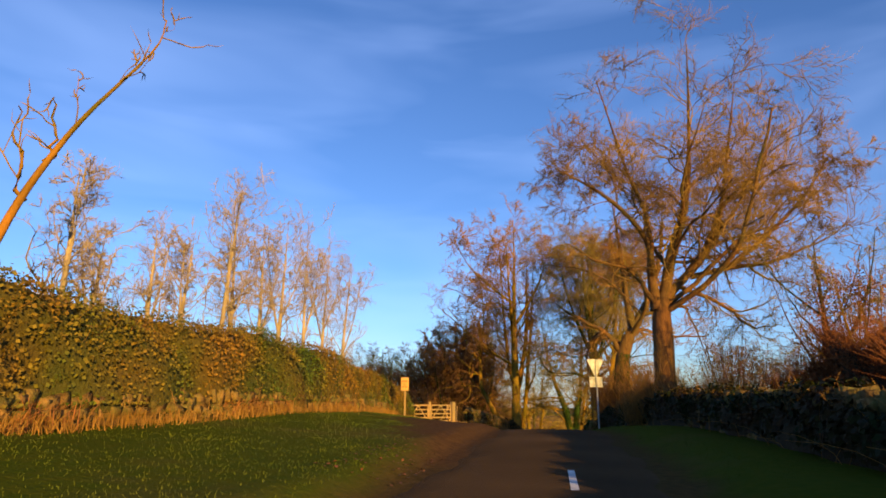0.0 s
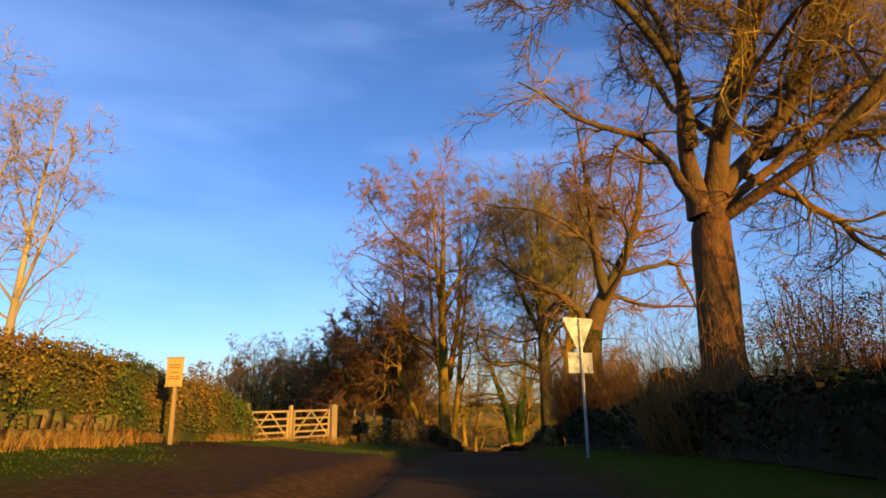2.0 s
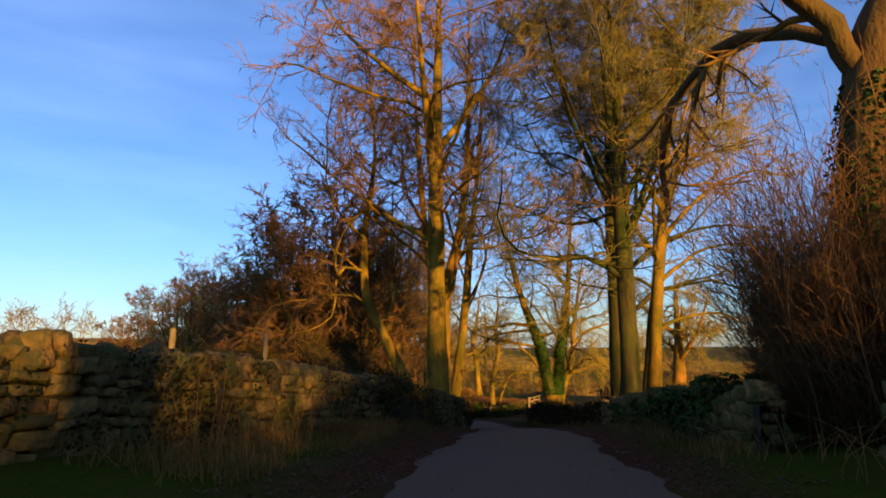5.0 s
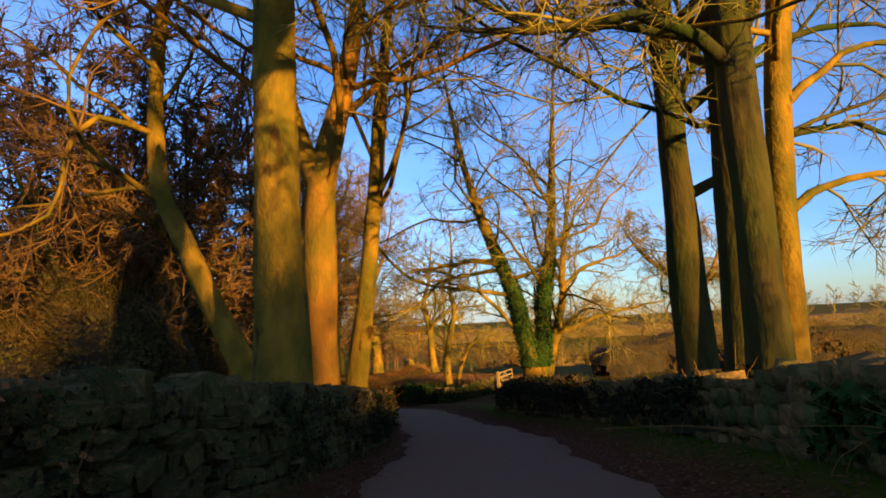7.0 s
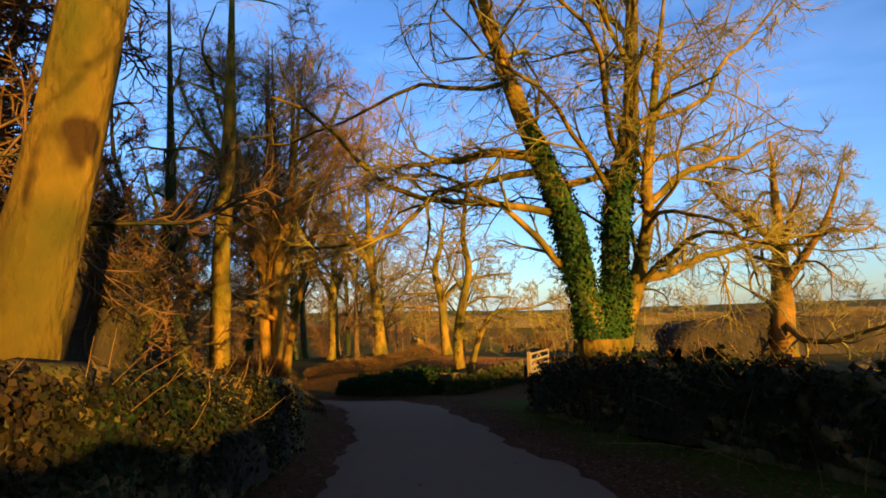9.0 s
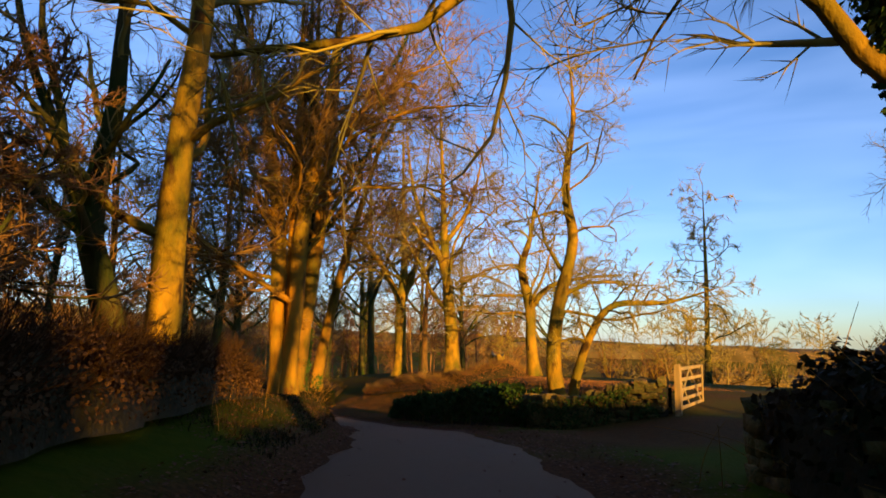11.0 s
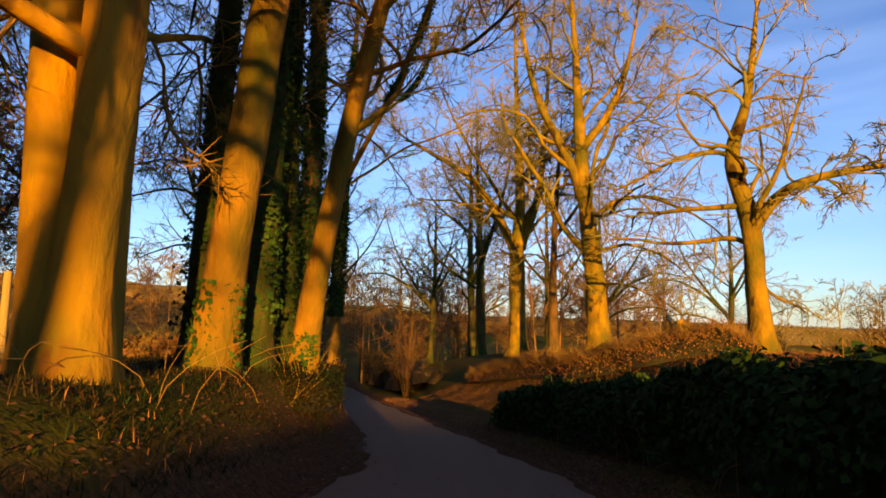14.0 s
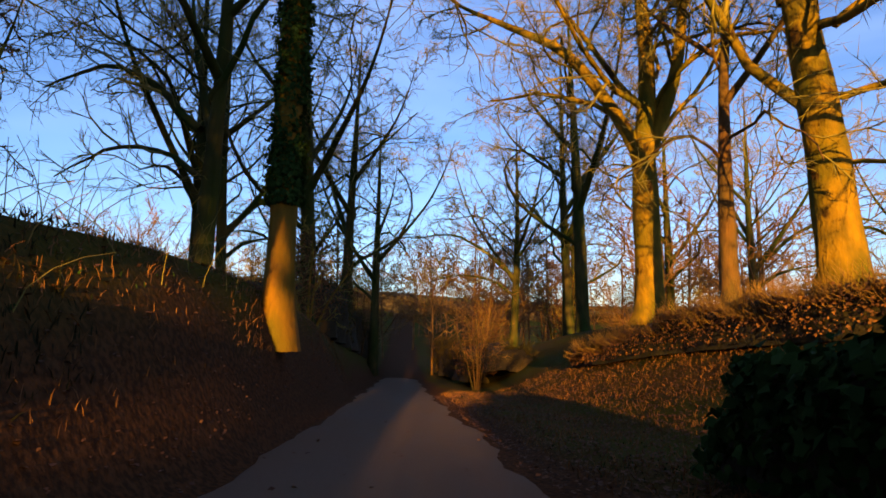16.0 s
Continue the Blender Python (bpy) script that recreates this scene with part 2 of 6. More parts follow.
# ---------- the lane's line and the lie of the land ----------
LINE_Y = [-60, 0, 4, 8.1, 11.8, 15.6, 19.5, 23.6, 33, 42.5, 46.7, 50.6, 54, 57.1, 60.1, 63, 65.9, 72, 78.4, 81, 83.7, 86.4, 89.3, 92.2, 95.3, 98.5, 101.8, 105.7, 130, 400]
LINE_X = [-9, 0.0, 0.6, 1.36, 2.1, 2.9, 3.6, 4.3, 5.7, 7.4, 8.28, 9.1, 9.85, 10.5, 11.1, 11.7, 12.2, 13.0, 13.25, 13.15, 13.0, 12.74, 12.4, 11.93, 11.45, 10.69, 9.9, 8.6, -3.4, -135]
RISE_Y = [-60, 0, 10, 16, 20, 24, 30, 36, 42.5, 46.7, 50.6, 54, 57, 60, 63, 66, 72, 78.4, 81, 84, 86.4, 89.3, 92.2, 95.3, 98.5, 101.8, 105.7, 130, 165, 220, 400]
RISE_Z = [0.1, 0.2, 0.24, 0.33, 0.33, 0.22, -0.1, -0.5, -0.9, -1.27, -1.6, -1.92, -2.25, -2.67, -3.08, -3.43, -4.25, -5.15, -5.38, -5.53, -5.72, -6.02, -6.36, -6.73, -7.2, -7.65, -8.2, -10.6, -13.6, -16, -17]
GRID = np.arange(-60, 400, 0.5)
KERN = np.exp(-0.5 * (np.arange(-8, 9) * 0.5 / 1.6) ** 2)
KERN /= KERN.sum()


def smoothed(xs, vs):
    raw = np.interp(np.r_[GRID[0] - 4 + np.arange(8) * 0.5, GRID, GRID[-1] + 0.5 + np.arange(8) * 0.5], xs, vs)
    return np.convolve(raw, KERN, "valid")


LINE_S, RISE_S = smoothed(LINE_Y, LINE_X), smoothed(RISE_Y, RISE_Z)


def lane_x(y):
    y = np.asarray(y, float)
    return np.interp(y, GRID, LINE_S) + np.minimum(y + 60, 0) * 0.15 - np.maximum(y - 400, 0) * 0.3


def lane_z(y):
    return np.interp(y, GRID, RISE_S)


def ease(a, b, x):
    """A smooth step from 0 at a to 1 at b."""
    t = np.clip((np.asarray(x, float) - a) / (b - a), 0, 1)
    return t * t * (3 - 2 * t)


def waves(x, y, s, seed=0):
    """Cheap smooth unevenness between -1 and 1."""
    a = seed * 1.7
    return (np.sin(x / s + a) * np.cos(y / s * 0.83 + 2 * a) + 0.6 * np.sin(x / s * 2.3 + y / s * 1.9 + 3 * a) + 0.4 * np.cos(x / s * 4.1 - y / s * 3.7 + a)) / 2


def height(x, y):
    """The ground's height."""
    x, y = np.asarray(x, float), np.asarray(y, float)
    u = x - lane_x(y)
    z0 = lane_z(y)
    a, r = np.maximum(-u, 0), np.maximum(u, 0)
    w1, w3 = 1 - ease(36, 46, y), ease(84, 96, y)
    far_left = 0.035 * np.clip(a - 9, 0, 160)
    lf = np.interp(y, [0, 36, 46, 60, 75, 85, 91, 97, 105, 114, 130, 160], [0.65, 0.7, 0.55, 0.6, 0.75, 0.75, 0.8, 1.02, 1.85, 2.5, 2.3, 1.5])
    rf = np.interp(y, [0, 40, 50, 63, 83, 88, 92, 97, 105, 114, 125, 140, 160], [0.22, 0.3, 0.5, 0.7, 0.7, 0.5, 0.7, 1.5, 2.3, 2.9, 3.5, 3.6, 3.0])
    wr = 5.0 + 1.0 * ease(88, 98, y) + 4.0 * ease(103, 116, y)
    w4 = ease(106, 112, y) * (1 - ease(120, 128, y))
    left = 0.25 * ease(1.9, 2.7, a) + (lf - 0.25) * ease(2.5 - 0.7 * w3 - 0.35 * w4, 5.0 + 3.0 * w1 - 1.5 * w3 - 0.5 * w4, a) + far_left
    right = 0.2 * ease(1.9, 3.2, r) + (rf - 0.2) * ease(4.2, wr + 2.0, r) - 0.03 * np.clip(r - 9 - 8 * w3, 0, 90)
    d = np.hypot(x - 12, y - 60)
    z = z0 + left + right
    z = z + 0.035 * waves(x, y, 1.1, 1) * ease(1.8, 3.0, np.abs(u)) + 0.25 * waves(x, y, 17, 2) * ease(12, 40, np.abs(u))
    hill = -9 + np.clip(d - 110, 0, 140) * 0.045 + 1.5 * waves(x, y, 110, 3) * ease(160, 300, d) + 7 * ease(-10, -140, x) - 5 * ease(30, 150, x) - 0.012 * np.clip(d - 250, 0, 2000)
    k = ease(90, 230, d)
    return z * (1 - k) + hill * k


def place_z(x, y):
    return float(height(x, y))


def wavy_edges(u_half, y, seed):
    return u_half + 0.12 * np.sin(y * 0.9 + seed) + 0.07 * np.sin(y * 2.7 + 2 * seed) + 0.04 * np.sin(y * 6.1 + seed)


# ---------- ground, one sheet to the horizon ----------
def bare_apron(U, Y, wob):
    """Where the trodden earth before the field gate lies."""
    return ease(9, 15, Y + wob * 3) * (1 - ease(32, 34, Y + wob * 3)) * (U < 0) * (1 - ease(2.3 + ease(10, 22, Y) * 1.7 + ease(26, 31, Y) * 3.0, 3.1 + ease(10, 22, Y) * 2.7 + ease(26, 31, Y) * 3.2, -U + wob * 3))


def build_ground():
    ug = np.r_[-3000, -1500, -900, -600, -400, -280, -200, -150, -110, -80, -60, -45, -35, -28, -22, -17, np.arange(-13, -3, 0.5), np.arange(-3, 3, 0.2), np.arange(3, 13, 0.5), 13, 17, 22, 28, 35, 45, 60, 80, 110, 150, 200, 280, 400, 600, 900, 1500, 3000]
    yg = np.r_[-3000, -1500, -800, -400, -200, -120, -70, -40, np.arange(-25, 135, 0.5), np.arange(135, 200, 3), 200, 220, 250, 290, 340, 400, 480, 600, 750, 900, 1200, 1800, 3000]
    U, Y = np.meshgrid(ug, yg)
    X = lane_x(np.clip(Y, -60, 400)) + U
    Z = height(X, Y)
    nu, ny = len(ug), len(yg)
    idx = np.arange(nu * ny).reshape(ny, nu)
    quads = np.stack([idx[:-1, :-1], idx[:-1, 1:], idx[1:, 1:], idx[1:, :-1]], -1).reshape(-1, 4)
    me = mesh_np("ground", np.stack([X, Y, Z], -1), quads, M_GROUND, True)
    a = np.abs(U)
    wob = 0.25 * waves(X, Y, 0.7, 4)
    late = ease(40, 48, Y)
    apron = bare_apron(U, Y, wob)
    pull = (U > 0) * ease(85.5, 87.5, Y + wob) * (1 - ease(93, 95, Y + 0.35 * U + wob)) * (1 - ease(7, 9, U))
    early = (1 - late) * (1 - ease(1.9, 2.6, a + wob)) * 0.8
    earth = np.clip(apron + pull + early, 0, 1)
    litter = late * (1 - ease(2.3, 3.1, a + wob)) * (1 - pull)
    litter = np.maximum(litter, 0.85 * ease(84, 95, Y) * (1 - ease(13, 20, a)) * (0.6 + 0.4 * waves(X, Y, 1.3, 6)))
    field = np.maximum(ease(14, 40, a), ease(84, 96, Y) * ease(15, 24, a))
    col = np.stack([earth, np.clip(litter, 0, 1), field, np.ones_like(a)], -1)
    at = me.color_attributes.new("cover", "FLOAT_COLOR", "POINT")
    at.data.foreach_set("color", col.astype(np.float32).ravel())
    tagged(new("ground", me), "grassy verges, winter fields and low hills", "ground", kind="structure")


def build_road(name, y0, y1, mat, label):
    """One stretch of the lane, with uneven edges and a slight crown."""
    y = np.arange(y0, y1 + 0.01, 0.4)
    k = np.linspace(-1, 1, 13)
    half_l, half_r = wavy_edges(1.75, y, 1.0), wavy_edges(1.8, y, 4.0)
    u = np.where(k[None] < 0, k[None] * half_l[:, None], k[None] * half_r[:, None])
    Y = np.repeat(y[:, None], 13, 1)
    X = lane_x(Y) + u
    Z = lane_z(Y) + 0.022 + 0.03 * (1 - k[None] ** 2) + 0.006 * waves(X, Y, 0.6, 9)
    Z[:, 0] -= 0.05
    Z[:, -1] -= 0.05
    idx = np.arange(Y.size).reshape(Y.shape)
    quads = np.stack([idx[:-1, :-1], idx[:-1, 1:], idx[1:, 1:], idx[1:, :-1]], -1).reshape(-1, 4)
    tagged(new(name, mesh_np(name, np.stack([X, Y, Z], -1), quads, mat, True)), label, "road", kind="structure")


build_ground()
build_road("road_before_junction", -40, 43.2, M_ROAD_DIMMED, "brown asphalt before the junction, darkened for dim light")
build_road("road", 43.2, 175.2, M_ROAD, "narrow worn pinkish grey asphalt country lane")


# ---------- trees ----------
def unit(v):
    return v / np.maximum(np.linalg.norm(v, axis=-1, keepdims=True), 1e-9)


def curve_through(ctrl, n):
    """A smooth line of n + 1 points through a few (x, y, z, radius)."""
    c = np.array(ctrl, float)
    c = np.vstack([2 * c[0] - c[1], c, 2 * c[-1] - c[-2]])
    t = np.linspace(0, len(c) - 3 - 1e-6, n + 1)
    i = t.astype(int)
    f = (t - i)[:, None]
    p0, p1, p2, p3 = c[i], c[i + 1], c[i + 2], c[i + 3]
    return 0.5 * (2 * p1 + (p2 - p0) * f + (2 * p0 - 5 * p1 + 4 * p2 - p3) * f**2 + (3 * p1 - p0 - 3 * p2 + p3) * f**3)


def tubes(pts, rad, sides):
    """Tapered tubes round the lines pts (N, k, 3) with radii rad (N, k): vertices and quads."""
    N, k = rad.shape
    tan = np.gradient(pts, axis=1)
    tan = unit(tan)
    ref = np.where(np.abs(tan[..., 2:3]) > 0.9, np.array([1.0, 0, 0]), np.array([0, 0, 1.0]))
    ref = np.repeat(ref[:, :1], k, 1)
    a = unit(np.cross(tan, ref))
    b = np.cross(tan, a)
    th = np.linspace(0, 2 * np.pi, sides, endpoint=False)
    ring = a[:, :, None] * np.cos(th)[None, None, :, None] + b[:, :, None] * np.sin(th)[None, None, :, None]
    v = pts[:, :, None] + ring * rad[:, :, None, None]
    idx = np.arange(N * k * sides).reshape(N, k, sides)
    nx = np.roll(idx, -1, 2)
    q = np.stack([idx[:, :-1], nx[:, :-1], nx[:, 1:], idx[:, 1:]], -1).reshape(-1, 4)
    return v.reshape(-1, 3), q


def spikes(pts, rad, sides=3):
    """Tapered pointed twigs as triangles: vertices and faces."""
    N, k = rad.shape
    v, q = tubes(pts[:, : max(k - 1, 2)], rad[:, : max(k - 1, 2)], sides)
    v = v.reshape(N, max(k - 1, 2), sides, 3)[:, : k - 1]
    idx = np.arange(N * (k - 1) * sides).reshape(N, k - 1, sides)
    nx = np.roll(idx, -1, 2)
    tip = N * (k - 1) * sides + np.arange(N)
    tris = [np.stack([idx[:, -1], nx[:, -1], np.repeat(tip[:, None], sides, 1)], -1).reshape(-1, 3)]
    if k > 2:
        a, b, c, d = idx[:, :-1], nx[:, :-1], nx[:, 1:], idx[:, 1:]
        tris += [np.stack([a, b, c], -1).reshape(-1, 3), np.stack([a, c, d], -1).reshape(-1, 3)]
    return np.vstack([v.reshape(-1, 3), pts[:, -1]]), np.vstack(tris)


def join(chunks):
    vs, qs, at = [], [], 0
    for v, q in chunks:
        vs.append(v)
        qs.append(q + at)
        at += len(v)
    return np.vstack(vs), np.vstack(qs)


def shoots(r, pts, rad, count, t0, t1, angle, length, thick, seg, wiggle, up, end=0.25, fade=0.5, cap=99.0):
    """count side shoots on each line; length: of the parent's, thick: of the parent's radius there."""
    N, k, _ = pts.shape
    par = np.repeat(np.arange(N), count)
    t = np.clip(t0 + (t1 - t0) * (np.tile((np.arange(count) + 0.5) / count, N) + r.normal(0, 0.5 / count, N * count)), t0, 0.985)
    f = t * (k - 1)
    i = np.minimum(f.astype(int), k - 2)
    g = (f - i)[:, None]
    p = pts[par, i] * (1 - g) + pts[par, i + 1] * g
    d = unit(pts[par, i + 1] - pts[par, i])
    pr = rad[par, i] * (1 - g[:, 0]) + rad[par, i + 1] * g[:, 0]
    plen = np.linalg.norm(np.diff(pts, axis=1), axis=2).sum(1)[par]
    side = r.normal(size=d.shape)
    side = unit(side - (side * d).sum(1, keepdims=True) * d)
    an = np.radians(angle) * (1 + r.normal(0, 0.22, len(d)))[:, None]
    d = unit(d * np.cos(an) + side * np.sin(an))
    L = np.minimum(plen * length * (1 - fade * t), cap) * r.uniform(0.65, 1.25, len(d))
    R = np.maximum(pr * thick * r.uniform(0.75, 1.1, len(d)), 0.004)
    out = np.empty((len(d), seg + 1, 3))
    out[:, 0] = p
    bend = r.normal(0, wiggle * 0.7, d.shape)
    for s in range(seg):
        bend = 0.5 * bend + r.normal(0, wiggle * 0.8, d.shape)
        d = unit(d + bend + np.array([0, 0, up * (0.5 + s / seg)]))
        out[:, s + 1] = out[:, s] + d * (L / seg)[:, None]
    return out, R[:, None] * np.linspace(1, end, seg + 1)[None]


def stem_mesh(ctrl, sides, r, flare=0.5, seg=26):
    """One trunk with root flare and uneven girth; returns its line, radii, vertices and quads."""
    c = curve_through(ctrl, seg)
    pts, rad = c[None, :, :3], np.maximum(c[None, :, 3], 0.012)
    v, q = tubes(pts, rad, sides)
    v = v.reshape(seg + 1, sides, 3)
    ax = pts[0][:, None]
    th = np.linspace(0, 2 * np.pi, sides, endpoint=False)[None]
    h = (pts[0][:, 2] - pts[0][0, 2])[:, None]
    ph = r.uniform(0, 6.28, 3)
    k = 1 + flare * np.exp(-h / 0.55) * (0.75 + 0.45 * np.sin(3 * th + ph[0])) + 0.07 * np.sin(2 * th + h * 0.8 + ph[1]) + 0.05 * np.sin(5 * th + h * 2.1 + ph[2]) + r.normal(0, 0.015, (seg + 1, sides))
    v = ax + (v - ax) * k[..., None]
    return pts, rad, v.reshape(-1, 3), q


def leaf_cards(r, centres, normals, size, mat, name):
    """Small pointed folded leaves, one at each centre."""
    n = len(centres)
    nrm = unit(normals + r.normal(0, 0.5, (n, 3)))
    a = unit(np.cross(nrm, r.normal(size=(n, 3))))
    b = np.cross(nrm, a)
    s = size * r.uniform(0.6, 1.35, (n, 1))
    v = np.stack([centres - a * s * 0.5, centres + b * s * 0.45 + nrm * s * 0.12, centres + a * s * 0.6, centres - b * s * 0.45 + nrm * s * 0.12], 1)
    q = np.arange(4 * n).reshape(n, 4)
    return mesh_np(name, v, q, mat)


def ivy_on(r, lines, h0, h1, amount, parent, size=0.085, thick=0.10):
    """Ivy leaves round the stems between two heights above the foot."""
    cs, ns = [], []
    for pts, rad in lines:
        p, R = pts[0], rad[0]
        hz = p[:, 2] - p[0, 2]
        n = int(amount * 1.8)
        h = h0 + (h1 - h0) * r.random(n) ** 1.1
        keep = np.sin(h * 1.9 + r.uniform(0, 6)) + r.normal(0, 0.6, n) > -0.75
        h = h[keep]
        th = r.uniform(0, 2 * np.pi, len(h))
        c = np.stack([np.interp(h, hz, p[:, j]) for j in range(3)], 1)
        rr = np.interp(h, hz, R)
        d = np.stack([np.cos(th), np.sin(th), 0 * th], 1)
        bulk = 0.6 + 0.4 * np.sin(3 * th + h * 1.3)
        out = rr + np.abs(r.normal(0, thick, len(h))) * bulk * np.clip((h1 - h) / 1.5, 0.2, 1)
        cs.append(c + d * out[:, None])
        ns.append(d + [0, 0, 0.3])
    return part_np("ivy", leaf_cards(r, np.vstack(cs), np.vstack(ns), size, M_IVY, "ivy"), parent, "dark green climbing ivy leaves")


def tree(name, x, y, stems, label, seed, limbs=9, branches=6, twigs=6, twiglets=4, limb_from=0.35, limb_angle=52, limb_len=0.42, up=0.06, droop=0.0, bark=None, twig=None, sides=12, flare=0.5, ivy=None, sink=0.15, category="tree", group="", twig_r=1.0, branch_len=0.5, foot=None, single_limbs=True, arms=()):
    """A bare tree: stems as lines of (dx, dy, height, radius) over its foot, then limbs, branches, twigs and twiglets."""
    r = np.random.default_rng(seed)
    z = (place_z(x, y) if foot is None else foot) - sink
    root = tagged(empty(name, x, y, z), label, category, group)
    bark, twig = bark or M_BARK, twig or M_TWIG
    lines, limbs_all, fine = [], [], []
    for ctrl in stems:
        pts, rad, v, q = stem_mesh(ctrl, sides, r, flare)
        lines.append((pts, rad))
        part_np("trunk", mesh_np("trunk", v, q, bark, True), root)
        l1, r1 = shoots(r, pts, rad, limbs, limb_from, 0.97, limb_angle, limb_len, 0.37, 9 if single_limbs else 3, 0.27, up, 0.3)
        limbs_all.append((l1, r1))
    for ctrl in arms:
        c = curve_through(ctrl, 9)
        limbs_all.append((c[None, :, :3] + r.normal(0, 0.05, (1, 10, 3)), np.maximum(c[None, :, 3], 0.012)))
    l1, r1 = np.concatenate([a for a, _ in limbs_all]), np.concatenate([b for _, b in limbs_all])
    if single_limbs:
        for i in range(len(l1)):
            part_np("limb", mesh_np("limb", *tubes(l1[i : i + 1], r1[i : i + 1], 6), bark, True), root)
    else:
        tagged(part_np("limb", mesh_np("limb", *tubes(l1, r1, 4), bark, True), root), kind="stuff")
    # the stems' own tops bear branches as well
    tops = np.concatenate([p[:, -l1.shape[1]:] for p, _ in lines]), np.concatenate([q[:, -l1.shape[1]:] for _, q in lines])
    l2, r2 = shoots(r, np.concatenate([l1, tops[0]]), np.concatenate([r1, tops[1]]), branches, 0.2, 1.0, 42, branch_len, 0.55, 5 if single_limbs else 3, 0.38, up * 0.8 - droop, 0.3, 0.4, 3.0)
    chunks = [spikes(l2, np.maximum(r2, 0.014 * twig_r), 4 if single_limbs else 3)]
    l3, r3 = shoots(r, l2, r2, twigs, 0.12, 1.0, 42, 0.55, 0.55, 2, 0.3, up * 0.6 - droop, 0.5, 0.35, 1.15)
    chunks.append(spikes(l3, np.maximum(r3, 0.0095 * twig_r)))
    if twiglets:
        l4, r4 = shoots(r, l3, r3, twiglets, 0.15, 1.0, 40, 0.7, 0.75, 1, 0.2, up * 0.4 - droop, 0.6, 0.3, 0.6)
        chunks.append(spikes(l4, np.maximum(r4, 0.0075 * twig_r)))
    tagged(part_np("crown", mesh_np("crown", *join(chunks), twig), root, "fine bare twigs without leaves"), kind="stuff")
    if ivy:
        ivy_on(r, [lines[i] for i in ivy[3]] if len(ivy) > 3 else lines, ivy[0], ivy[1], ivy[2], root)
    return root


def straight(h, r0, lean=(0, 0), bend=(0, 0), at=(0, 0)):
    """A stem of height h that leans and bends."""
    return [(at[0], at[1], 0, r0), (at[0] + lean[0] * 0.25 + bend[0] * 0.7, at[1] + lean[1] * 0.25 + bend[1] * 0.7, h * 0.25, r0 * 0.82), (at[0] + lean[0] * 0.55 + bend[0], at[1] + lean[1] * 0.55 + bend[1], h * 0.5, r0 * 0.6), (at[0] + lean[0] * 0.8 + bend[0] * 0.5, at[1] + lean[1] * 0.8 + bend[1] * 0.5, h * 0.75, r0 * 0.33), (at[0] + lean[0], at[1] + lean[1], h, r0 * 0.06)]


def forked(h, r0, lean=(0, 0), bend=(0, 0), seed=0, n=3, at=0.36, wide=0.27):
    """A trunk that parts into several spreading leaders, each rising in a curve."""
    r = np.random.default_rng(seed)
    main = straight(h, r0, lean, bend)
    c = curve_through(main, 40)
    stems = [main]
    turn = r.uniform(0, 6.28)
    for k in range(n):
        t = at + 0.10 * k + r.uniform(-0.03, 0.03)
        x, y, z, rad = c[int(t * 40)]
        an = turn + k * 6.283 / n + r.normal(0, 0.25)
        w, top = h * wide * r.uniform(0.8, 1.2), h * r.uniform(0.84, 0.97)
        dx, dy, q = w * math.cos(an), w * math.sin(an), top - z
        stems.append([(x, y, z, rad * 0.60), (x + 0.30 * dx, y + 0.30 * dy, z + 0.20 * q, rad * 0.50), (x + 0.66 * dx, y + 0.66 * dy, z + 0.48 * q, rad * 0.32), (x + 0.88 * dx, y + 0.88 * dy, z + 0.76 * q, rad * 0.16), (x + dx, y + dy, top, 0.02)])
    return stems


# ---------- the trees along the lane ----------
BARE = "tall bare tree with"
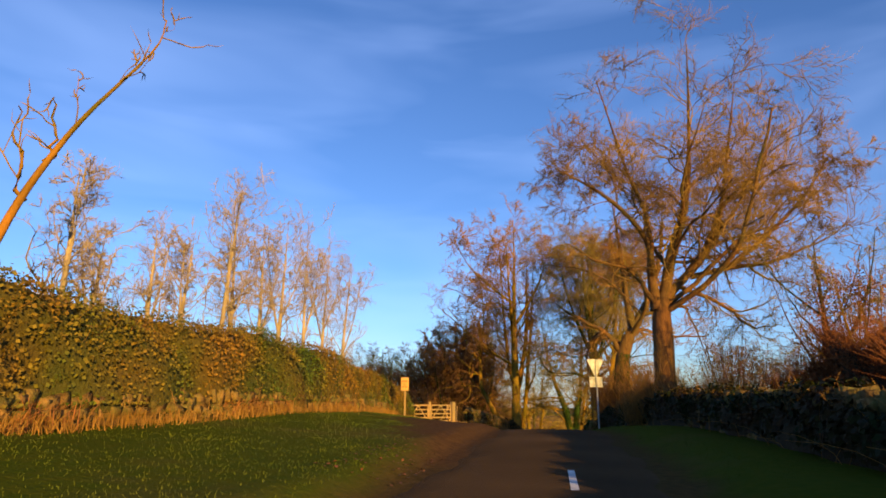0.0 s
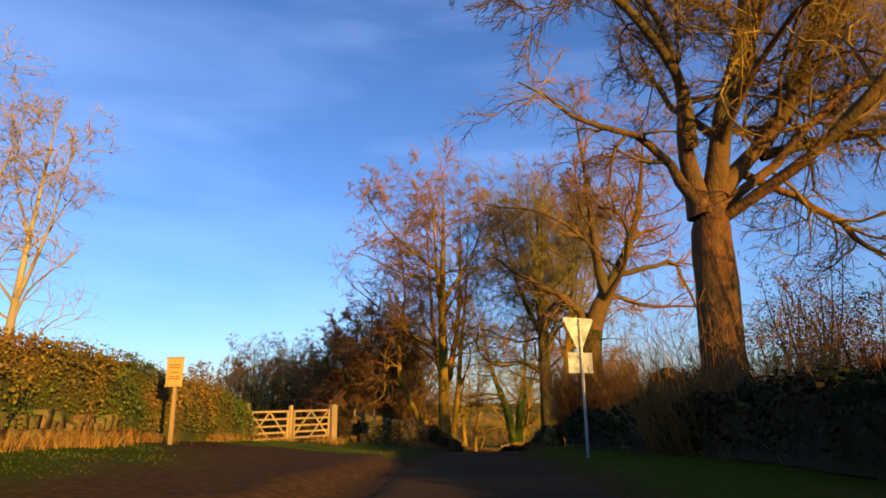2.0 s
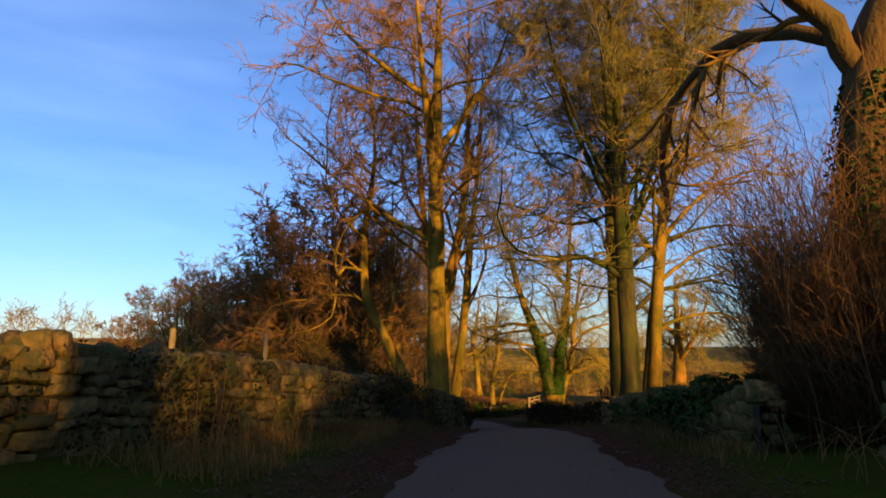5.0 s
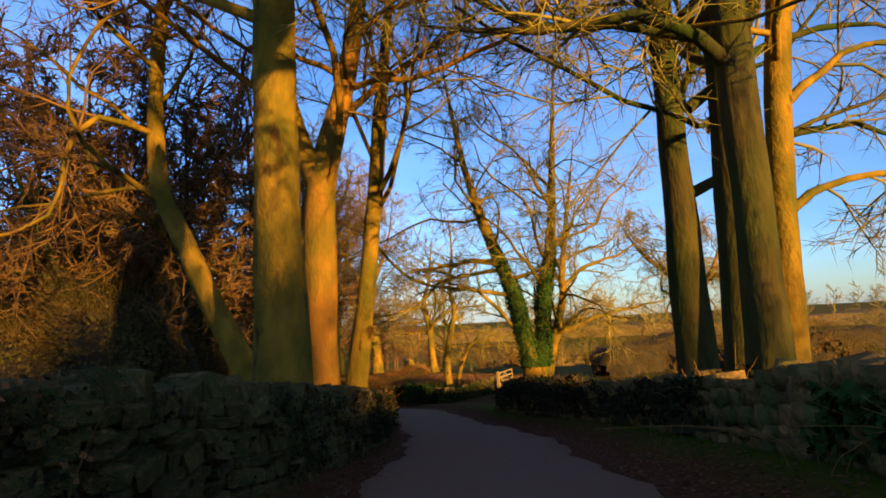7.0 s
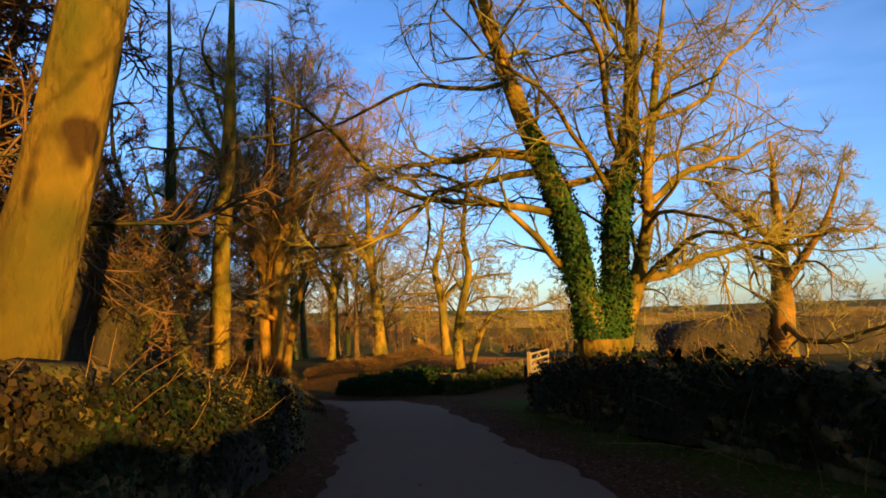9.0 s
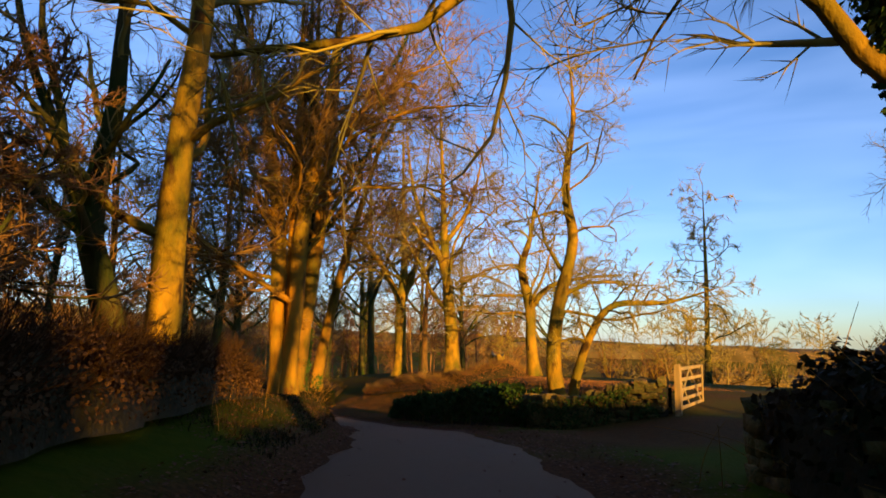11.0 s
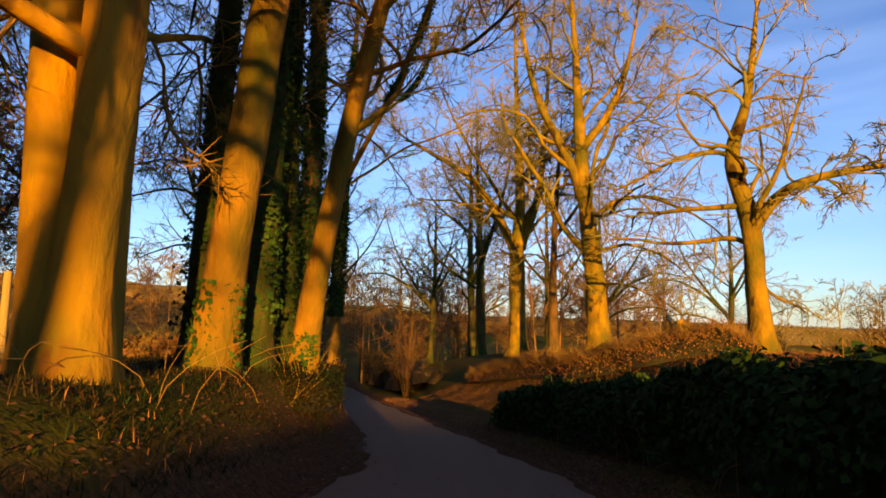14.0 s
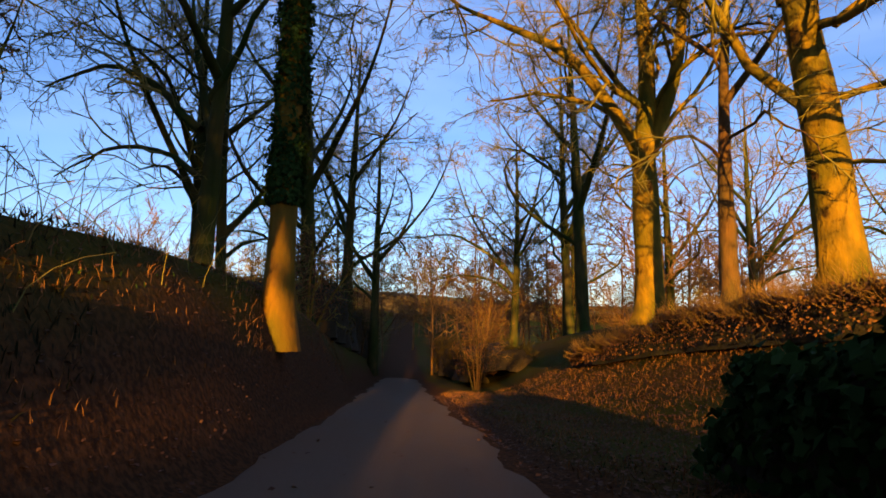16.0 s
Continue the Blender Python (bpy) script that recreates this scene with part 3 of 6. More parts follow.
# large wide tree behind the wall before the junction
big = tree("tree", 10.95, 28.8, [[(0, 0, 0, 0.56), (0.0, 0.1, 2.5, 0.46), (0.05, 0.1, 5.0, 0.45), (0.25, 0.1, 6.1, 0.319), (0.8, 0.1, 8.4, 0.251), (1.6, 0.2, 10.5, 0.190), (2.1, 0.3, 12.6, 0.137), (2.5, 0.4, 16.0, 0.076), (2.8, 0.4, 20.5, 0.02)],
     [(0.35, 0.1, 6.2, 0.228), (1.2, 0.0, 7.1, 0.198), (2.2, -0.2, 8.2, 0.160), (3.0, -0.4, 9.9, 0.122), (3.6, -0.3, 11.8, 0.099), (5.0, 0.0, 18.0, 0.02)],
     [(-0.1, 0.1, 5.6, 0.27), (-0.25, 0.3, 7.6, 0.175), (0.0, 0.6, 9.2, 0.144), (-0.2, 0.8, 11.2, 0.106), (-0.9, 1.0, 13.4, 0.076), (-2.2, 1.0, 18.6, 0.02)],
     [(-0.2, 0.1, 7.4, 0.152), (-0.6, -0.4, 9.0, 0.129), (-1.8, -0.9, 10.3, 0.099), (-3.2, -1.2, 11.3, 0.068), (-5.2, -1.3, 12.4, 0.02)],
     [(2.2, -0.2, 8.2, 0.137), (3.4, 0.2, 9.6, 0.114), (5.0, 0.6, 11.6, 0.084), (6.4, 0.8, 13.6, 0.053), (7.4, 0.9, 16.0, 0.02)],
     [(3.4, -0.3, 7.7, 0.114), (5.2, -0.9, 9.2, 0.091), (6.9, -1.4, 11.0, 0.061), (8.6, -1.6, 13.4, 0.02)]],
     BARE + " a broad twiggy crown and stout reddish trunk", 11, 11, 9, 9, 8, 0.26, 52, 0.56, 0.04, 0.02, M_BARK_RED, M_TWIG_GOLD, flare=0.35, twig_r=1.15,
     arms=[[(1.6, 0.0, 7.2, 0.152), (3.6, -0.3, 7.7, 0.122), (5.6, -0.6, 8.0, 0.084), (7.6, -0.8, 8.8, 0.053), (9.2, -1.0, 9.8, 0.02)],
           [(1.2, 0.0, 7.1, 0.137), (2.7, 0.6, 8.7, 0.106), (5.0, 0.9, 9.7, 0.076), (7.6, 1.2, 10.6, 0.02)],
           [(1.0, 0.1, 6.7, 0.114), (2.7, 0.2, 6.2, 0.084), (3.8, 0.2, 5.4, 0.08), (4.6, 0.2, 4.8, 0.05), (5.5, 0.2, 4.8, 0.015)],
           [(-0.2, 0.1, 5.8, 0.16), (-1.3, 0.2, 7.5, 0.099), (-2.5, 0.1, 7.9, 0.068), (-4.6, 0.0, 8.9, 0.02)],
           [(0.6, 0.2, 7.8, 0.129), (0.4, 2.0, 9.6, 0.099), (1.0, 4.0, 11.8, 0.061), (1.2, 5.4, 14.0, 0.02)],
           [(0.6, 0.0, 7.6, 0.129), (0.6, -1.8, 9.4, 0.099), (0.2, -3.6, 11.4, 0.061), (0.6, -5.2, 13.6, 0.02)],
           [(2.2, -0.2, 8.2, 0.106), (3.8, 0.8, 10.8, 0.076), (5.6, 1.0, 12.8, 0.053), (6.9, 1.2, 14.4, 0.02)]])


def foot_shoots(root, reach, tall, count, seed, mat):
    """A thicket of thin upright shoots round a tree's foot."""
    r = np.random.default_rng(seed)
    an, rr = r.uniform(0, 6.283, count), reach * np.sqrt(r.uniform(0.12, 1, count))
    p = np.stack([rr * np.cos(an), rr * np.sin(an), np.full(count, 0.05)], 1)
    h = tall * (1.15 - 0.6 * rr / reach) * r.uniform(0.4, 1.1, count)
    d = np.stack([0.28 * np.cos(an), 0.28 * np.sin(an), np.ones(count)], 1) + r.normal(0, 0.16, (count, 3))
    pts = np.stack([p + d * (h * t)[:, None] + r.normal(0, 0.05, (count, 3)) * t for t in (0, 0.35, 0.7, 1)], 1)
    rad = np.full((count, 4), 0.011) * [1, 0.8, 0.6, 0.3]
    l2, r2 = shoots(r, pts, rad, 5, 0.2, 1, 32, 0.35, 0.7, 2, 0.15, 0.05)
    l3, r3 = shoots(r, l2, r2, 3, 0.1, 1, 35, 0.5, 0.8, 1, 0.15, 0.0)
    v, q = join([spikes(pts, rad), spikes(l2, np.maximum(r2, 0.006)), spikes(l3, np.maximum(r3, 0.005))])
    tagged(part_np("foot_growth", mesh_np("foot_growth", v, q, mat), root, "dense reddish shoots round the foot"), kind="stuff")


foot_shoots(big, 1.9, 3.4, 420, 1, M_TWIG_RED)
# leaning tree past the give-way sign
junction_tree = tree("tree", 14.9, 47.6, [[(0, 0, 0, 0.95), (-0.2, 0, 2.0, 0.70), (-0.3, 0, 4.5, 0.55), (0.1, 0, 6.5, 0.48), (0.8, 0.1, 7.9, 0.41), (1.5, 0.2, 9.0, 0.35), (2.4, 0.3, 10.6, 0.26), (3.1, 0.4, 12.2, 0.19), (3.8, 0.5, 15.0, 0.12), (4.3, 0.5, 19.0, 0.02)],
     [(0.9, 0.1, 8.0, 0.29), (0.6, 0.1, 9.4, 0.25), (0.35, 0, 12.2, 0.19), (0.1, -0.2, 15.0, 0.12), (-0.4, -0.3, 19.5, 0.02)]],
     BARE + " a thick leaning trunk beside the junction", 12, 13, 8, 8, 6, 0.36, 54, 0.50, 0.03, 0.02, M_BARK_RED, M_TWIG_RED, flare=0.5, twig_r=1.5, ivy=(0.2, 6.0, 4200, [0]),
     arms=[[(-0.1, 0, 6.0, 0.24), (-1.3, 0, 7.6, 0.19), (-3.5, 0, 8.8, 0.13), (-5.6, 0.2, 10.4, 0.03)],
           [(1.7, 0.2, 9.2, 0.19), (3.4, 0, 9.5, 0.15), (4.9, 0, 9.9, 0.12), (5.8, 0, 8.3, 0.08), (6.6, 0, 5.4, 0.02)],
           [(-0.3, 0.2, 6.8, 0.17), (-1.0, 2.2, 7.9, 0.14), (-1.6, 3.8, 7.4, 0.11), (-1.9, 4.3, 5.9, 0.09), (-1.7, 4.5, 4.6, 0.06)]])
foot_shoots(junction_tree, 1.8, 5.2, 2400, 2, M_TWIG_BROWN)
# group behind the wall on one side: four stems
tree("tree", 8.6, 65.0, forked(23.5, 0.50, (0.2, 0.5), (-0.15, 0), seed=21, n=3, at=0.42), BARE + " a straight sunlit trunk behind the stone wall", 21, 10, 7, 8, 6, 0.3, 50, 0.5, 0.08, 0, M_BARK, M_TWIG_RED, twig_r=1.75)
tree("tree", 9.1, 68.6, [[(0, 0, 0, 0.42), (0, 0, 3, 0.36), (0.1, 0, 6.2, 0.36), (0.9, 0.1, 9.5, 0.24), (1.4, 0.3, 14, 0.15), (1.6, 0.3, 23, 0.02)], [(0.1, 0, 5.8, 0.26), (-0.7, 0, 8.5, 0.2), (-1.2, 0.2, 14, 0.12), (-1.6, 0.3, 22, 0.02)]], BARE + " a forked reddish trunk behind the stone wall", 22, 13, 8, 8, 6, 0.34, 50, 0.54, 0.08, 0, M_BARK_ORANGE, M_TWIG_RED, twig_r=1.75)
tree("tree", 9.6, 70.0, [[(0, 0, 0, 0.30), (0.42, 0.25, 2.5, 0.26), (0.88, 0.5, 6, 0.225), (1.3, 0.9, 10, 0.17), (1.9, 1.5, 15, 0.11), (2.4, 2.2, 22, 0.02)]], BARE + " a slim dark trunk leaning over the lane", 23, 16, 8, 8, 6, 0.36, 54, 0.5, 0.06, 0, M_BARK, M_TWIG, twig_r=1.3)
tree("tree", 8.2, 67.6, [[(0, 0, 0, 0.30), (-1.1, 0.5, 2.2, 0.27), (-2.2, 1.1, 4.4, 0.25), (-3.0, 1.7, 6.4, 0.22), (-3.0, 1.8, 10, 0.16), (-2.6, 2.0, 14, 0.1), (-3.2, 2.2, 20, 0.02)]], BARE + " a trunk leaning away from the lane", 24, 16, 8, 8, 6, 0.40, 56, 0.5, 0.04, 0.01, M_BARK, M_TWIG_BROWN, twig_r=1.2)
# group on the other side: four stems
CLUMP_ARMS = {0: [[(-0.2, 0, 6.2, 0.13), (-1.5, 0.2, 6.9, 0.10), (-3.2, 0.5, 6.8, 0.07), (-5.0, 0.8, 7.0, 0.02)]],
              1: [[(0.2, 0, 5.0, 0.15), (2.5, 0, 6.3, 0.11), (5.0, 0.3, 6.7, 0.07), (8.0, 0.5, 6.3, 0.02)], [(0.3, 0, 7.0, 0.15), (2.8, 0.4, 8.8, 0.11), (5.6, 0.8, 9.6, 0.07), (8.6, 1.0, 9.6, 0.02)], [(0.3, 0, 9.0, 0.14), (2.6, -0.4, 11.5, 0.10), (5.2, -0.6, 13.0, 0.06), (8.0, -0.6, 13.6, 0.02)]],
              3: [[(0.5, 0.1, 3.8, 0.10), (2.2, 0.4, 4.5, 0.08), (4.4, 0.6, 4.5, 0.05), (6.6, 0.8, 3.9, 0.015)], [(1.0, 0.2, 8.0, 0.12), (3.2, 0.6, 10.2, 0.09), (5.6, 0.9, 11.4, 0.06), (8.4, 1.2, 11.6, 0.02)], [(0.7, 0.2, 6.0, 0.11), (2.8, 0.8, 7.4, 0.08), (5.0, 1.2, 8.0, 0.05), (7.6, 1.4, 7.8, 0.015)]]}
for n, (x, y, h, rr, ln, bd) in enumerate([(16.2, 62.6, 21, 0.36, (-0.5, 0.5), (0.25, 0)), (17.3, 66.5, 23, 0.42, (0.4, 0.5), (-0.15, 0)), (16.9, 64.2, 22, 0.38, (-0.3, -0.2), (0.2, 0)), (18.0, 64.6, 20, 0.34, (2.6, 0.5), (-0.1, 0.2)), (19.2, 68.0, 21, 0.32, (2.8, 0.5), (0.1, 0.2))]):
    # golden bark for the sunlit stem, dark bark paints shade on the others
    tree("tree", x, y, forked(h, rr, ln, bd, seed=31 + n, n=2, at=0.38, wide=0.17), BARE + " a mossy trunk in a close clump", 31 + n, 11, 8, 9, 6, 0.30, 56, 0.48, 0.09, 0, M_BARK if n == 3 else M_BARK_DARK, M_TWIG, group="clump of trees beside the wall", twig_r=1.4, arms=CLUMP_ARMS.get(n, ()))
# ivy-clad tree
tree("tree", 18.05, 81.2, [[(-0.06, 0, 0, 0.52), (-0.12, 0, 1.4, 0.46), (-0.42, 0, 3.1, 0.35), (-0.78, 0, 5.1, 0.34), (-1.45, 0.1, 7.1, 0.28), (-2.0, 0.2, 8.6, 0.23), (-2.9, 0.3, 12, 0.15), (-3.7, 0.5, 17.5, 0.02)],
     [(0.12, 0.1, 0, 0.48), (0.18, 0.1, 1.4, 0.41), (0.43, 0, 3.1, 0.34), (0.58, 0, 5.1, 0.32), (1.03, 0.1, 7.1, 0.26), (1.3, 0.2, 8.6, 0.22), (1.6, 0.3, 12, 0.14), (2.3, 0.6, 18.5, 0.02)],
     [(0.34, 0.2, 0.1, 0.32), (0.52, 0.2, 1.0, 0.27), (0.72, 0.2, 2.1, 0.24), (1.12, 0.2, 3.4, 0.22), (1.62, 0.3, 5.1, 0.18), (1.75, 0.4, 6.6, 0.15), (2.9, 0.6, 13, 0.02)]],
     BARE + " three ivy-clad stems behind the wall", 41, 12, 8, 8, 6, 0.44, 56, 0.52, 0.03, 0.0, M_BARK, M_TWIG, twig_r=1.1, flare=0.3, ivy=(2.0, 7.8, 6500, [0, 1]),
     arms=[[(-1.35, 0, 6.6, 0.17), (-2.6, 0, 7.0, 0.13), (-4.0, 0.2, 6.8, 0.09), (-5.4, 0.3, 6.7, 0.03)],
           [(1.15, 0.2, 3.5, 0.15), (2.6, 0.3, 3.9, 0.12), (4.4, 0.4, 4.4, 0.09), (6.8, 0.5, 4.7, 0.03)],
           [(-0.55, 0, 3.4, 0.12), (-1.2, 0, 4.3, 0.10), (-2.3, 0, 5.4, 0.08), (-3.4, 0, 5.9, 0.05), (-4.8, 0, 6.3, 0.02)],
           [(1.7, 0.3, 5.6, 0.12), (3.0, 0.5, 6.6, 0.10), (4.6, 0.6, 7.0, 0.06), (6.4, 0.8, 8.0, 0.02)]])
tree("tree", 36.6, 100.2, forked(13.5, 0.72, (0.2, 0), (0.1, 0), seed=42, n=3, at=0.34, wide=0.30), "old bare tree with a rounded crown in the field", 42, 12, 8, 8, 5, 0.14, 66, 0.55, 0.03, 0, M_BARK_ORANGE, M_TWIG, twig_r=1.4)
# trees past the ivy tree
tree("tree", 6.2, 89.6, [[(0, 0, 0, 0.40), (0.0, 0, 3, 0.36), (0.05, 0, 6, 0.33), (0.25, 0.2, 10, 0.25), (0.4, 0.2, 20, 0.02)]], BARE + " a broken side limb behind the hedge bank", 51, 7, 4, 5, 4, 0.30, 50, 0.30, 0.06, 0, M_BARK, twig_r=1.1)
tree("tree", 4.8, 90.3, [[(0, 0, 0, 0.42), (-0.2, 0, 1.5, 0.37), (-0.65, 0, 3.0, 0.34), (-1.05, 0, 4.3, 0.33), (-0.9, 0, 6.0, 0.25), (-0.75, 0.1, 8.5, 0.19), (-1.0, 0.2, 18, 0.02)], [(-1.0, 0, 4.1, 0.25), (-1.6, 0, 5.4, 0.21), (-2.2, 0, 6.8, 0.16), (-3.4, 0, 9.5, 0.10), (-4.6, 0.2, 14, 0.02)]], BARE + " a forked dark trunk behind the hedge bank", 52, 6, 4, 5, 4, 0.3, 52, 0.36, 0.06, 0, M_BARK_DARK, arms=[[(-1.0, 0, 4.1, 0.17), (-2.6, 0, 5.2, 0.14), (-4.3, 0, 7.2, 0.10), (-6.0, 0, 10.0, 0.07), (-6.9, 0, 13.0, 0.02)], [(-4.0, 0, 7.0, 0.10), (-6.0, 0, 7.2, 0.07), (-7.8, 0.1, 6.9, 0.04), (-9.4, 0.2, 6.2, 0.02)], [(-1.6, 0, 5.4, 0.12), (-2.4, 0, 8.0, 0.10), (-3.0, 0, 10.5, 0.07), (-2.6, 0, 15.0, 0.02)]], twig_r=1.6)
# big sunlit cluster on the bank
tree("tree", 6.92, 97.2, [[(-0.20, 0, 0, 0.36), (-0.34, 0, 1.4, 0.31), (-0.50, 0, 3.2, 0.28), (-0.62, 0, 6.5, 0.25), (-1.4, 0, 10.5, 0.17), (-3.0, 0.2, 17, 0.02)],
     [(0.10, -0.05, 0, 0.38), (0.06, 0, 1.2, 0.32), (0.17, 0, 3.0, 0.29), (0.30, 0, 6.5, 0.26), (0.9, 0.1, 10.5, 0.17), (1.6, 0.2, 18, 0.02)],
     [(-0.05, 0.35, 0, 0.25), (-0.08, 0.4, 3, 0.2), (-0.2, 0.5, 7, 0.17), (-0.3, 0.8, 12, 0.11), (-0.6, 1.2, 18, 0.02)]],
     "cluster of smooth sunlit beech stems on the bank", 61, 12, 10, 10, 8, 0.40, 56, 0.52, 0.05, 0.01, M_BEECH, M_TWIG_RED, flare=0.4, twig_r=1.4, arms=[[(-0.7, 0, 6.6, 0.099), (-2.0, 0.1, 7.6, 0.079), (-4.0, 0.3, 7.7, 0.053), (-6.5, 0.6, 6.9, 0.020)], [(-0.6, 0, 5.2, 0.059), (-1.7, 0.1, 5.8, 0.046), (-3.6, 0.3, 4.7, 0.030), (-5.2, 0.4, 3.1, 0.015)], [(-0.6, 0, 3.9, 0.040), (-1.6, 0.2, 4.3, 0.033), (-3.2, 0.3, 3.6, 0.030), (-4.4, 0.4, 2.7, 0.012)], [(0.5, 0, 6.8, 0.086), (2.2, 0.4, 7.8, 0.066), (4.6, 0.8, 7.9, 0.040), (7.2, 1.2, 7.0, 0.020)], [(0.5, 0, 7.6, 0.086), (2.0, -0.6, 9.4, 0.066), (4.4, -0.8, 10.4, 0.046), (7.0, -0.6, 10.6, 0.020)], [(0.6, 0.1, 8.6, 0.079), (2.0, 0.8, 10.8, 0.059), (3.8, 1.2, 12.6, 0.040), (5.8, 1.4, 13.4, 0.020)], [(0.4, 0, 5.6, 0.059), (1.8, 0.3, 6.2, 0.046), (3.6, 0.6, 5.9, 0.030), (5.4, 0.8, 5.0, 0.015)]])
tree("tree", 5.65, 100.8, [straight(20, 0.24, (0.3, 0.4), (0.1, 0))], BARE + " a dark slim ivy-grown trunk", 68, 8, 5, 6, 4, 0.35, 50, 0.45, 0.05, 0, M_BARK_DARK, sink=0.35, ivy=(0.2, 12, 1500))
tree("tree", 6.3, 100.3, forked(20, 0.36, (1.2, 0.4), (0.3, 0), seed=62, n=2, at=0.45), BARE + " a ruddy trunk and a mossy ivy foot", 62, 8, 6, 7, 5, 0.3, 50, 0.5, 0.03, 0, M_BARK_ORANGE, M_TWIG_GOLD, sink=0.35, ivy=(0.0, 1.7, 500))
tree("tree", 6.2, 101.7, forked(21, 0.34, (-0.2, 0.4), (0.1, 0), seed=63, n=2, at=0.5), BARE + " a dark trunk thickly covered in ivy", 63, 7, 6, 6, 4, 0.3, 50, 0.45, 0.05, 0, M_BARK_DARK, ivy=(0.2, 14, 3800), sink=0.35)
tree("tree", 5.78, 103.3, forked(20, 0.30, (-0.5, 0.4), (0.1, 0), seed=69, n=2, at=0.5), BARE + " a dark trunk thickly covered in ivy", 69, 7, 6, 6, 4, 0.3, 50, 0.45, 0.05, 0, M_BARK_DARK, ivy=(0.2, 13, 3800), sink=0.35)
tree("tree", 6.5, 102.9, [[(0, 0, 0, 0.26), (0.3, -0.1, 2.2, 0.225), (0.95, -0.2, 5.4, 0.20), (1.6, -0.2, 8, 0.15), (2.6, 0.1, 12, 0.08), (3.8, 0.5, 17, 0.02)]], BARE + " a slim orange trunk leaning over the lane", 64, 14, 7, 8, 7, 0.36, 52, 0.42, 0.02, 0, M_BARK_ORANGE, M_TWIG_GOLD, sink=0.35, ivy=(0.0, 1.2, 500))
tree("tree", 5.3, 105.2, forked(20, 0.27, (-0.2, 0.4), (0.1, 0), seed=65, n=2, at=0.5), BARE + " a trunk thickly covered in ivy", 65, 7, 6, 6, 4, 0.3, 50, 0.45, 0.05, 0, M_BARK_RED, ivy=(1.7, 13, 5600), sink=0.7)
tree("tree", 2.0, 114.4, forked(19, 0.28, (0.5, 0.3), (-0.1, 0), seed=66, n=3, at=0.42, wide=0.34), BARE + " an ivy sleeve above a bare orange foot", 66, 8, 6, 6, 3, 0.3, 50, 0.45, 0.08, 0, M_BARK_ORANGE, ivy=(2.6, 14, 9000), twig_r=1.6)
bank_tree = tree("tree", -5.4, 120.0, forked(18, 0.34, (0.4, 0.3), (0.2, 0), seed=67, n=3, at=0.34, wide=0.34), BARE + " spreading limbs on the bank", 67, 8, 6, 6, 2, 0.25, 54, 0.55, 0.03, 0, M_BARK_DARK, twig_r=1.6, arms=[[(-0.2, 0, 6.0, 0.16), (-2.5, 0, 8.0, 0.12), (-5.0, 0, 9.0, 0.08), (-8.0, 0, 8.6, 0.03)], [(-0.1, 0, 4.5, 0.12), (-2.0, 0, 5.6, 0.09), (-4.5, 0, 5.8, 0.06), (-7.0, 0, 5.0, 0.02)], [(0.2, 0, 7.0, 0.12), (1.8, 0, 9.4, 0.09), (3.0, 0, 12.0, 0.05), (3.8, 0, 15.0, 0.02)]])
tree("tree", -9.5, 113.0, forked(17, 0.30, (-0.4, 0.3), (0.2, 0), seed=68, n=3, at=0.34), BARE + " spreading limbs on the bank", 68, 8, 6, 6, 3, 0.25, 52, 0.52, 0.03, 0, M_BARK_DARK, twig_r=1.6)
# trees on the other side further down
tree("tree", 16.5, 96.3, [[(0, 0, 0, 0.30), (-0.35, 0, 2.2, 0.24), (-0.15, 0, 4.2, 0.22), (0.35, 0, 6.4, 0.19), (0.1, 0, 8.2, 0.14), (0.4, 0, 11, 0.07), (0.2, 0.2, 14, 0.012)], [(0.15, 0.1, 0.1, 0.2), (0.45, 0.2, 1.8, 0.16), (1.0, 0.2, 3.3, 0.14), (1.75, 0.2, 4.2, 0.11), (3.6, 0.3, 4.35, 0.06), (5.4, 0.3, 4.9, 0.012)]], "crooked bare tree with a snaking trunk and low limb", 71, 12, 6, 6, 6, 0.28, 62, 0.34, 0.0, 0.05, M_BARK, M_TWIG, sink=0.35)
tree("tree", 17.6, 114.8, [[(0, 0, 0, 0.46), (-0.2, 0, 2.5, 0.36), (-0.3, 0, 4.8, 0.32), (-0.8, 0, 7.2, 0.25), (-0.2, 0, 9.5, 0.16), (0.4, 0.2, 14, 0.02)], [(-0.3, 0, 4.6, 0.22), (1.0, 0, 6.0, 0.17), (3.0, 0.2, 6.6, 0.12), (5.8, 0.3, 6.9, 0.02)]], "gnarled yellow-lit bare tree in the field", 72, 14, 6, 6, 4, 0.26, 62, 0.47, 0.0, 0.02, M_BARK, M_TWIG, sink=0.35, twig_r=1.6)
